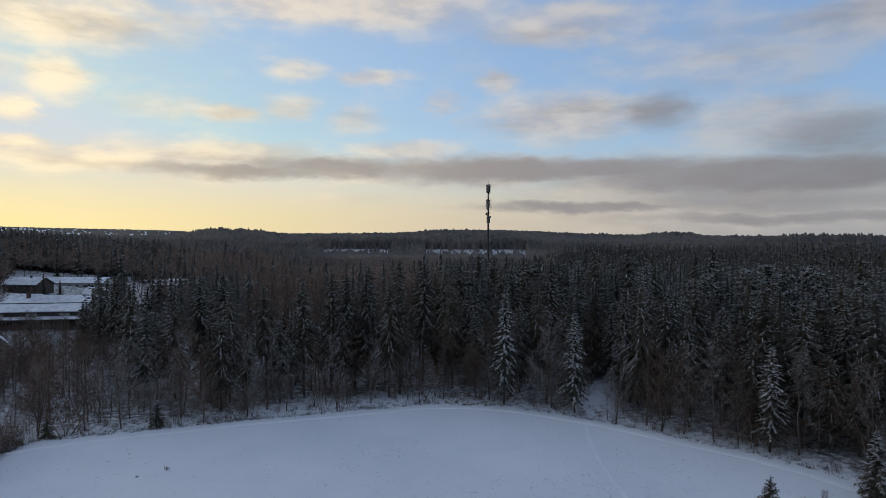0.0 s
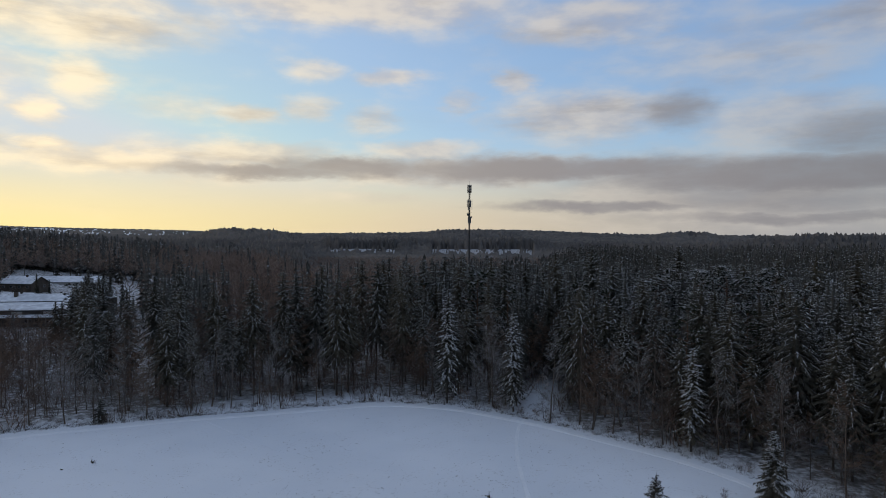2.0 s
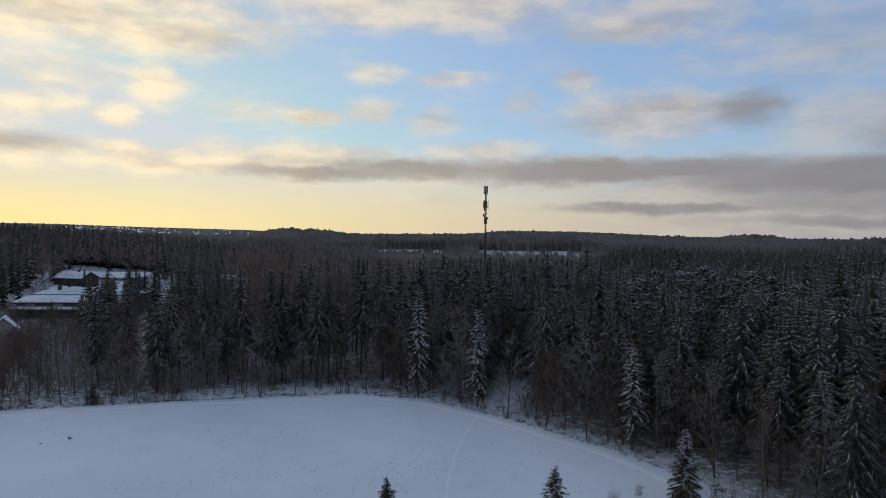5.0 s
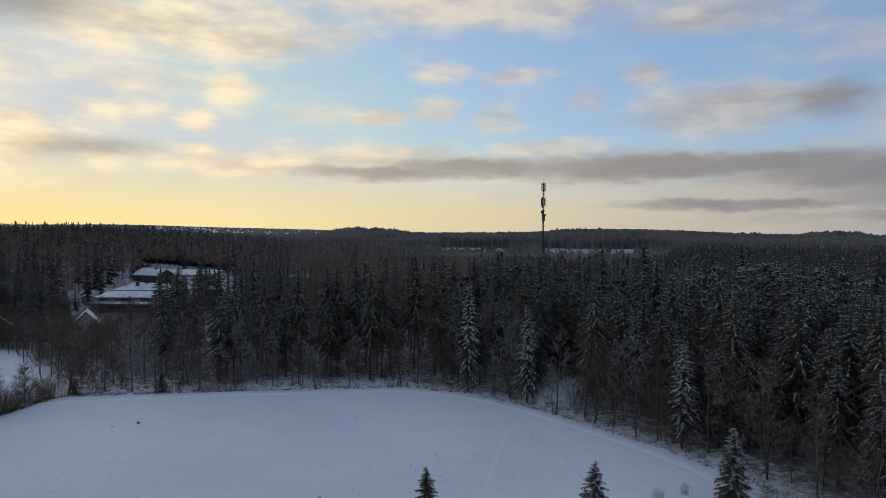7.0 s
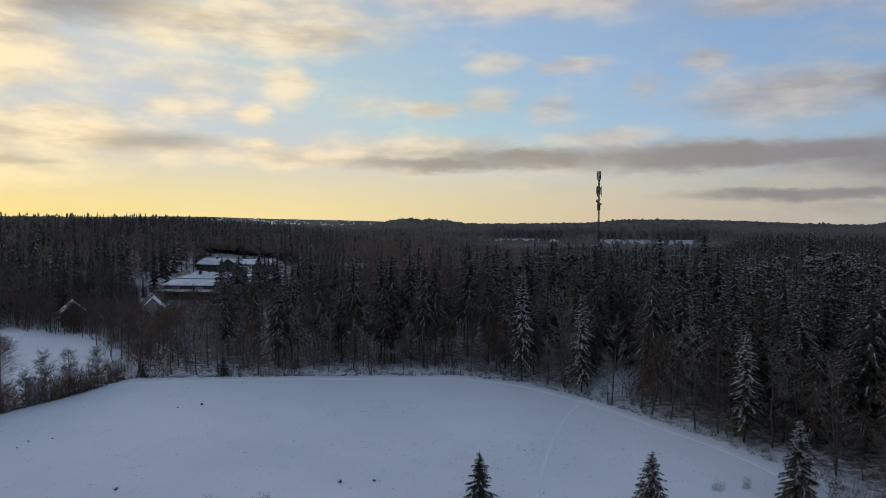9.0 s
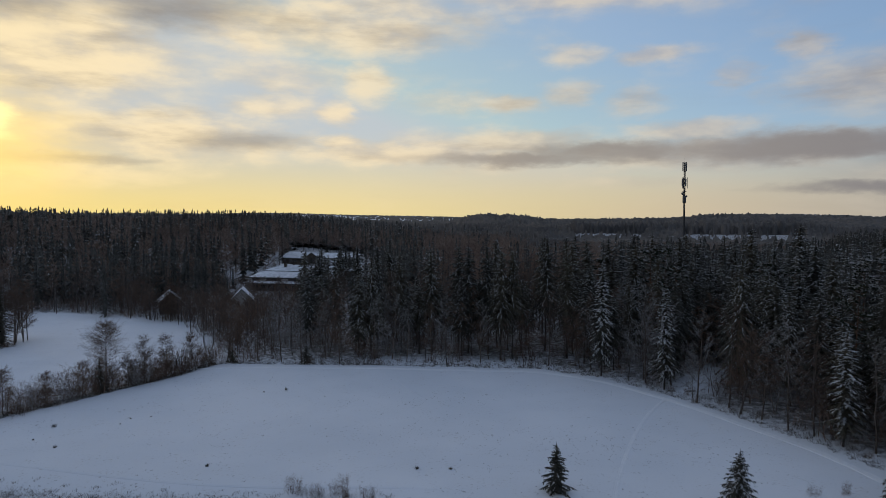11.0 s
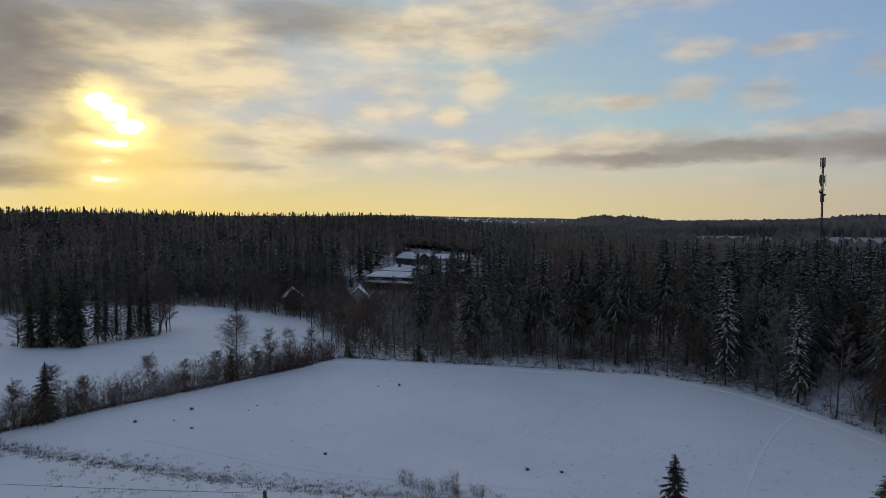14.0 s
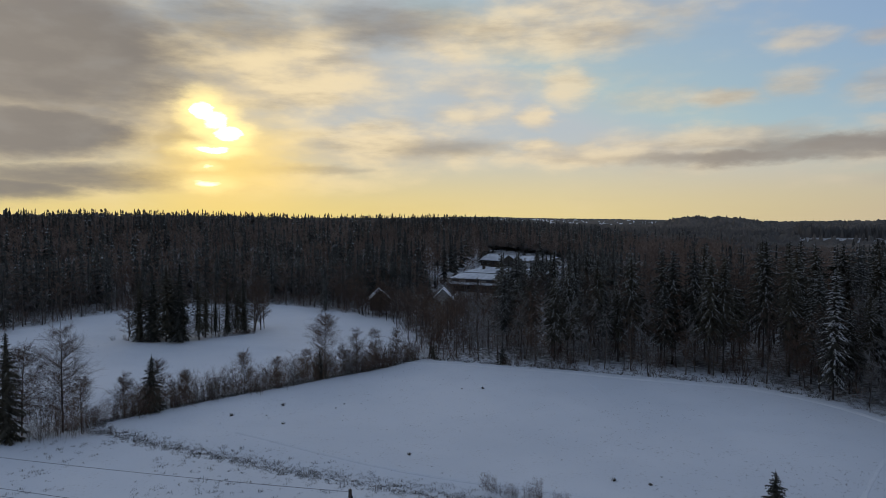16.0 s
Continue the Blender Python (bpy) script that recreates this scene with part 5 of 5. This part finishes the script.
ditch_spots = []
for _ in range(2300):
    p = along(DITCH, rng.uniform(0.03, 0.93))
    ditch_spots.append((p[0] + rng.normal(0, 0.8), p[1] + rng.normal(-0.4, 1.0), rng.uniform(0.2, 1.0)))
grass_patch(ditch_spots, "ditch_grass", "dry brown grass and weeds along the snowy ditch", 0.42)
field_spots = [(rng.uniform(-60, -8), rng.uniform(8, 40), rng.uniform(0.25, 0.95)) for _ in range(850)]
field_spots = [(x, y, k) for x, y, k in field_spots if y < 36 + (x + 38) * 0.33 - 2.0 and noise.noise(Vector((x * 0.08, y * 0.08, 4.0))) > -0.15]
for cx, cy, sx, sy, n in ((-4, 67, 16, 4.0, 150), (16, 74, 3.5, 4.0, 80), (-20, 78, 9, 6, 50), (26, 84, 6, 5, 50), (6, 62, 14, 3.5, 120), (-30, 60, 14, 9, 70)):
    for _ in range(n):
        x, y = rng.normal(cx, sx), rng.normal(cy, sy)
        if noise.noise(Vector((x * 0.25, y * 0.25, 8.0))) > -0.1:
            field_spots.append((x, y, rng.uniform(0.10, 0.36)))
grass_patch(field_spots, "weed_tufts", "scattered dry weed tufts in the snow", 0.5)
edge_spots = []
for _ in range(2400):
    p = along(EDGE[:13], rng.uniform(0, 1))
    d = abs(rng.normal(0, 2.6)) - 0.3
    edge_spots.append((p[0] + d * 0.4 + rng.normal(0, 0.3), p[1] + d, rng.uniform(0.4, 1.1)))
for _ in range(1300):
    p = along(HEDGE[:7], rng.uniform(0, 1))
    edge_spots.append((p[0] - abs(rng.normal(0, 1.4)) + 0.6, p[1], rng.uniform(0.4, 1.1)))
grass_patch(edge_spots, "edge_grass", "dry grass poking through snow at the forest edge", 0.5)
thin_spots = []
while len(thin_spots) < 1100:
    x, y = rng.uniform(-55, 45), rng.uniform(38, 104)
    if in_field(np.array([x]), np.array([y]), MAIN_FIELD)[0] and noise.noise(Vector((x * 0.06, y * 0.06, 9.0))) > rng.uniform(-0.1, 0.5):
        thin_spots.append((x, y, rng.uniform(0.15, 0.5)))
grass_patch(thin_spots, "field_stubble", "thin stubble tips showing through the field snow", 0.35)


def tussock(x, y, size):
    s = Soup()
    for _ in range(26):
        a, h = rng.uniform(0, 6.283), size * rng.uniform(0.6, 1.1)
        b = np.array((rng.normal(0, 0.22 * size), rng.normal(0, 0.22 * size), -0.05))
        t = b + np.array((math.cos(a) * h * 0.6, math.sin(a) * h * 0.6, h * 0.9))
        w = np.array((-math.sin(a), math.cos(a), 0)) * 0.05
        s.tri(tuple(b - w), tuple(b + w), tuple(t))
    ob = new("grass_tussock", s.mesh("grass_tussock", DRY_GRASS))
    ob.matrix_world = pose(x, y, ground_at(x, y))
    tagged(ob, "dark dry grass tussock standing out of the snow", "tussock", "tussocks on the field")


for x, y, s in ((-52.2, 44.1, 0.6), (-51.0, 52.0, 0.6), (-43.5, 46.9, 0.42), (-34.4, 79.9, 0.55), (-0.2, 58.8, 0.45), (3.2, 60.3, 0.35), (-22.1, 49.8, 0.4), (-37.0, 77.5, 0.25), (-44.7, 58.7, 0.22), (-44.0, 56.5, 0.2), (-42.7, 60.5, 0.22), (-48.5, 47.5, 0.22)):
    tussock(x, y, s)


# ---- the mast ----
def build_mast(x, y, top):
    root = new("radio_mast")
    root.matrix_world = pose(x, y, ground_at(x, y))
    top -= ground_at(x, y)

    def legs_at(z):
        w = 0.36 - 0.10 * z / top
        return [np.array((w * math.cos(a), w * math.sin(a), z)) for a in (0.3, 2.394, 4.489)]

    for k in range(3):
        s = Soup()
        s.tube([tuple(legs_at(0)[k]), tuple(legs_at(top - 1.0)[k])], [0.09, 0.07], 6)
        part("leg", s.mesh("leg", GALVANISED), root)
    zs = np.arange(0.5, top - 1.5, 1.5)
    s = Soup()
    for i, z in enumerate(zs):
        a, b = legs_at(z), legs_at(z + 1.4)
        for k in range(3):
            s.tube([tuple(a[k]), tuple(b[(k + 1) % 3])], [0.03, 0.03], 3)
            s.tube([tuple(a[k]), tuple(a[(k + 1) % 3])], [0.025, 0.025], 3)
    part("lattice", s.mesh("lattice", GALVANISED), root)
    s = Soup()
    s.tube([(0.15, 0, 0), (0.12, 0, top - 2)], [0.10, 0.10], 5)
    part("cable_run", s.mesh("cable_run", CABLE), root)
    s = Soup()
    s.tube([(0, 0, top - 3), (0, 0, top + 0.9)], [0.05, 0.02], 5)
    part("spike", s.mesh("spike", GALVANISED), root)

    def panel(z, r, a, w, h, deep=0.22):
        s = Soup()
        s.box((-w / 2, -deep / 2, -h / 2), (w / 2, deep / 2, h / 2))
        s.tube([(0, -deep * 0.5, h * 0.3), (0, -r + 0.3, h * 0.3)], [0.04, 0.04], 4)
        s.tube([(0, -deep * 0.5, -h * 0.3), (0, -r + 0.3, -h * 0.3)], [0.04, 0.04], 4)
        ob = part("antenna_panel", s.mesh("antenna_panel", ANTENNA_GREY), root, "pale grey antenna panel")
        ob.matrix_local = pose(-math.sin(a) * r, math.cos(a) * r, z, 0, 0, math.degrees(a))

    for k in range(6):
        panel(top - 2.1, 0.66, k * 1.047 + 0.2, 0.28, 2.9, 0.16)
    for k in range(3):
        panel(top - 7.7, 0.92, k * 2.094 + 0.5, 0.26, 3.7, 0.16)
        panel(top - 7.4, 0.78, k * 2.094 + 1.5, 0.30, 2.4, 0.18)
    for z, w in ((top - 3.9, 0.66), (top - 10.6, 0.80)):
        s = Soup()
        for k in range(12):
            a, b = 6.283 * k / 12, 6.283 * (k + 1) / 12
            s.tube([(w * math.cos(a), w * math.sin(a), z), (w * math.cos(b), w * math.sin(b), z)], [0.04, 0.04], 4)
            if k % 4 == 0:
                s.tube([(0, 0, z), (w * math.cos(a), w * math.sin(a), z)], [0.04, 0.04], 4)
        part("ring_mount", s.mesh("ring_mount", GALVANISED), root)
    for z, a, r in ((top - 11.2, 0.8, 0.45), (top - 11.6, 2.9, 0.4), (top - 12.2, 5.0, 0.35)):
        s = Soup()
        s.tube([(0, 0.5, 0), (0, 0.6, 0), (0, 0.95, 0)], [r * 0.4, r, r], 12)
        ob = part("dish_antenna", s.mesh("dish_antenna", ANTENNA_GREY), root, "round drum dish antenna")
        ob.matrix_local = pose(0, 0, z, 0, 0, math.degrees(a))
    for k in range(3):
        s = Soup()
        s.box((-0.24, 0.28, -1.2), (0.24, 0.58, 1.2))
        ob = part("equipment_box", s.mesh("equipment_box", ANTENNA_GREY), root)
        ob.matrix_local = pose(0, 0, top - 13.2, 0, 0, 120 * k + 40)
    tagged(root, "tall slender steel lattice radio mast with antenna panels", "mast")


build_mast(17.5, 228.3, 48.2)


# ---- power line ----
def build_pole(x, y, h, turn, label):
    root = new("utility_pole")
    root.matrix_world = pose(x, y, ground_at(x, y) - 0.1, 0, 0, turn)
    s = Soup()
    s.tube([(0, 0, -0.8), (0, 0, h * 0.5), (0, 0, h)], [0.16, 0.14, 0.12], 10)
    s.tube([(0, 0, h), (0, 0, h + 0.04)], [0.12, 0.02], 10)
    part("post", s.mesh("post", POLE_WOOD, True), root)
    s = Soup()
    s.tube([(0, -0.1, h - 0.35), (0, -0.55, h - 0.30), (0, -0.6, h - 0.2)], [0.025, 0.025, 0.02], 6)
    part("bracket", s.mesh("bracket", GALVANISED), root)
    s = Soup()
    s.tube([(0, -0.6, h - 0.42), (0, -0.6, h - 0.3), (0, -0.6, h - 0.18)], [0.06, 0.09, 0.04], 8)
    part("insulator", s.mesh("insulator", CABLE, True), root)
    return tagged(root, label, "utility pole", "poles of the power line")


def build_wire(a, b, sag, name="power_cable"):
    s = Soup()
    a, b = Vector(a), Vector(b)
    pts = [tuple(a.lerp(b, k / 24) - Vector((0, 0, sag * 4 * (k / 24) * (1 - k / 24)))) for k in range(25)]
    s.tube(pts, [0.013] * 25, 5)
    tagged(new(name, s.mesh(name, CABLE, True)), "thin black overhead power cable sagging above the snow", "cable", "cables of the power line")


build_pole(-3.8, 25.3, 8.75, 60, "weathered wooden utility pole with an insulator bracket")
build_wire((-3.8, 25.3, 8.5), (-57.4, -3.5, 9.4), 0.5)
build_wire((-3.8, 25.3, 8.5), (22.0, -6.0, 8.4), 0.4)
build_pole(-57.4, -3.5, 9.6, 60, "weathered wooden utility pole in the snowy field")
build_wire((1.0, 21.0, 8.7), (-52.0, -4.6, 9.0), 0.45)
build_wire((1.3, 20.7, 8.35), (-51.8, -4.9, 8.65), 0.45)
build_pole(1.15, 20.85, 8.9, 60, "weathered wooden utility pole carrying two cables")
build_pole(-51.9, -4.75, 9.2, 60, "weathered wooden utility pole carrying two cables")


# ---- houses ----
def block(lo, hi, mat):
    s = Soup()
    s.box(lo, hi)
    return s.mesh("block", mat)


def window_into(root, x, y, z, w, h, turn):
    s = Soup()
    for lo, hi in (((-w / 2, -0.06, -h / 2), (w / 2, 0.04, -h / 2 + 0.1)), ((-w / 2, -0.06, h / 2 - 0.1), (w / 2, 0.04, h / 2)), ((-w / 2, -0.06, -h / 2), (-w / 2 + 0.1, 0.04, h / 2)), ((w / 2 - 0.1, -0.06, -h / 2), (w / 2, 0.04, h / 2)), ((-0.04, -0.05, -h / 2), (0.04, 0.03, h / 2))):
        s.box(lo, hi)
    win = part("window", s.mesh("window", FRAME_PAINT), root)
    win.matrix_local = pose(x, y, z, 0, 0, turn)
    part("pane", block((-w / 2 + 0.05, -0.01, -h / 2 + 0.05), (w / 2 - 0.05, 0.02, h / 2 - 0.05), PANE), win)


def gable_house(x, y, turn, L, W, eave, ridge, wall, label, chimney=True, overhang=0.5, z=None):
    """Ridge along local x; walls with gables, two roof slabs, snow on them, windows, chimney."""
    root = new("house")
    root.matrix_world = pose(x, y, ground_at(x, y) if z is None else z, 0, 0, turn)
    s = Soup()
    s.box((-L / 2, -W / 2, -1.0), (L / 2, W / 2, eave))
    for sx in (-1, 1):
        e = sx * L / 2
        s.tri((e, -W / 2, eave), (e, W / 2, eave), (e, 0, ridge))
        s.tri((e - sx * 0.2, -W / 2, eave), (e - sx * 0.2, W / 2, eave), (e - sx * 0.2, 0, ridge))
    part("wall", s.mesh("wall", wall), root)
    o, k = overhang, (ridge - eave) / (W / 2)
    for sy in (-1, 1):
        for nm, mat, t0, t1, inset in (("roof", DARK_ROOF, 0.03, 0.20, 0.0), ("roof_snow", ROOF_SNOW, 0.204, 0.42, 0.10)):
            s = Soup()
            ye, ze = sy * (W / 2 + o - inset), eave - k * (o - inset)
            c = [(-L / 2 - o + inset, 0, ridge), (L / 2 + o - inset, 0, ridge), (L / 2 + o - inset, ye, ze), (-L / 2 - o + inset, ye, ze)]
            a, b = [(p[0], p[1], p[2] + t0) for p in c], [(p[0], p[1], p[2] + t1 - (0.08 if inset and abs(p[1]) > 0.1 else 0)) for p in c]
            s.quad(*b), s.quad(*a[::-1])
            for i in range(4):
                s.quad(a[i], a[(i + 1) % 4], b[(i + 1) % 4], b[i])
            part(nm, s.mesh(nm, mat), root)
    if chimney:
        s = Soup()
        s.box((L * 0.1, -0.9, eave), (L * 0.1 + 0.7, -0.3, ridge + 0.8))
        s.box((L * 0.1 - 0.06, -0.96, ridge + 0.8), (L * 0.1 + 0.76, -0.24, ridge + 0.92))
        part("chimney", s.mesh("chimney", DARK_WALL), root)
    n = max(2, int(L / 3.2))
    for i in range(n):
        for sy, tn in ((-1, 0), (1, 180)):
            window_into(root, -L / 2 + L * (i + 0.5) / n, sy * (W / 2 + 0.02), eave - 1.3, 1.2, 1.1, tn)
            if eave > 4.5:
                window_into(root, -L / 2 + L * (i + 0.5) / n, sy * (W / 2 + 0.02), eave - 3.9, 1.2, 1.1, tn)
    for sx, tn in ((-1, -90), (1, 90)):
        for j in (-0.22, 0.22):
            window_into(root, sx * (L / 2 + 0.02), j * W, eave - 1.3, 1.1, 1.1, tn)
    part("door", block((L * 0.02, -W / 2 - 0.05, 0), (L * 0.02 + 1.0, -W / 2 + 0.02, 2.1), DARK_WALL), root, "dark boarded door")
    return tagged(root, label, "house", "houses beyond the trees")


def slab(a, b, c, d, thick, mat, name):
    """A sloping plate over four corners."""
    s = Soup()
    lo = [a, b, c, d]
    hi = [(p[0], p[1], p[2] + thick) for p in lo]
    s.quad(*hi), s.quad(*lo[::-1])
    for i in range(4):
        s.quad(lo[i], lo[(i + 1) % 4], hi[(i + 1) % 4], hi[i])
    return s.mesh(name, mat)


def long_building(x, y, turn, L, W):
    """A low block: a canopy before it, a sloping front roof, a clerestory and a hipped roof behind. The front is at local -y."""
    root = new("long_building")
    root.matrix_world = pose(x, y, ground_at(x, y), 0, 0, turn)
    e, f = L / 2, -W / 2
    part("wall", block((-e, f, -1), (e, -f, 4.9), GREY_WALL), root)
    part("front_roof", slab((-e - 1.2, f - 0.8, 4.9), (e + 1.2, f - 0.8, 4.9), (e, f + 8.0, 6.5), (-e, f + 8.0, 6.5), 0.22, DARK_ROOF, "front_roof"), root)
    part("roof_snow", slab((-e - 1.0, f - 0.55, 5.16), (e + 1.0, f - 0.55, 5.16), (e - 0.2, f + 7.8, 6.74), (-e + 0.2, f + 7.8, 6.74), 0.22, ROOF_SNOW, "roof_snow"), root)
    part("canopy", slab((-e - 2.2, f - 3.6, 3.0), (e + 2.2, f - 3.6, 3.0), (e + 1.5, f - 0.02, 3.5), (-e - 1.5, f - 0.02, 3.5), 0.18, DARK_ROOF, "canopy"), root)
    part("canopy_snow", slab((-e - 2.1, f - 3.45, 3.21), (e + 2.1, f - 3.45, 3.21), (e + 1.4, f - 0.05, 3.7), (-e - 1.4, f - 0.05, 3.7), 0.14, ROOF_SNOW, "canopy_snow"), root)
    for i in range(9):
        px = -e - 1.8 + (L + 3.6) * i / 8
        part("canopy_post", block((px - 0.09, f - 3.4, -0.5), (px + 0.09, f - 3.22, 3.05), FRAME_PAINT), root)
    part("clerestory", block((-e + 0.5, f + 8.0, 4.9), (e - 0.5, -f + 6, 7.1), DARK_WALL), root, "dark clerestory wall band")
    for name, mat, up, inset in (("hip_roof", DARK_ROOF, 0.0, 0.0), ("hip_snow", ROOF_SNOW, 0.16, 0.25)):
        s = Soup()
        x0, y0, y1, z0, z1, ym = e - inset, f + 7.5 + inset, -f + 6.5 - inset, 7.0 + up, 9.0 + up, 4.5
        a, b, c, d = (-x0, y0, z0), (x0, y0, z0), (x0, y1, z0), (-x0, y1, z0)
        g, h = (-x0 + 6.5, ym, z1), (x0 - 6.5, ym, z1)
        s.quad(a, b, h, g), s.quad(c, d, g, h), s.tri(d, a, g), s.tri(b, c, h), s.quad(a, d, c, b)
        part(name, s.mesh(name, mat), root)
    part("chimney", block((-e + 8.0, 2.6, 7.8), (-e + 9.0, 3.5, 9.9), DARK_WALL), root)
    n = 12
    for i in range(n):
        px = -e + L * (i + 0.5) / n
        if i in (3, 8):
            part("door", block((px - 0.6, f - 0.05, 0), (px + 0.6, f + 0.02, 2.2), DARK_WALL), root, "dark boarded door")
        else:
            window_into(root, px, f - 0.02, 1.7, 2.0, 1.4, 0)
        if i % 3 == 1:
            part("wall_panel", block((px - 1.5, f - 0.06, 3.75), (px + 1.5, f - 0.01, 4.75), PALE_WALL), root, "pale rendered wall panel")
    for j in (-0.3, 0.0, 0.3):
        window_into(root, -e - 0.02, j * W, 2.6, 1.6, 1.4, -90)
    return tagged(root, "long low grey building with snowy roofs behind bare trees", "building")


long_building(-119.5, 201.5, 11, 36, 16)
gable_house(-119.5, 135.5, 140, 7, 6, 3.6, 6.2, DARK_WALL, "small gabled wooden house with a snow-covered roof")
gable_house(-103.6, 148.3, 128, 7, 6, 3.6, 6.6, PALE_WALL, "small pale house with a steep snowy roof", False)
gable_house(-171, 268, -8, 15, 10, 3.4, 6.0, DARK_WALL, "broad dark house with a snowy roof among spruces")
gable_house(-131, 247, -14, 9, 10, 3.8, 6.8, PALE_WALL, "low pale house with a broad snowy roof")
gable_house(-150, 234, -6, 12, 8, 3.0, 4.8, DARK_WALL, "dark house with a low snowy roof and chimney")
gable_house(-174, 300, 0, 40, 11, 5.2, 7.4, PALE_WALL, "long pale hall with a snowy roof beyond the spruces", False, z=1.6)
gable_house(-117, 298, -3, 28, 10, 4.6, 6.8, PALE_WALL, "long low hall with a snowy roof beyond the spruces", False, z=1.6)
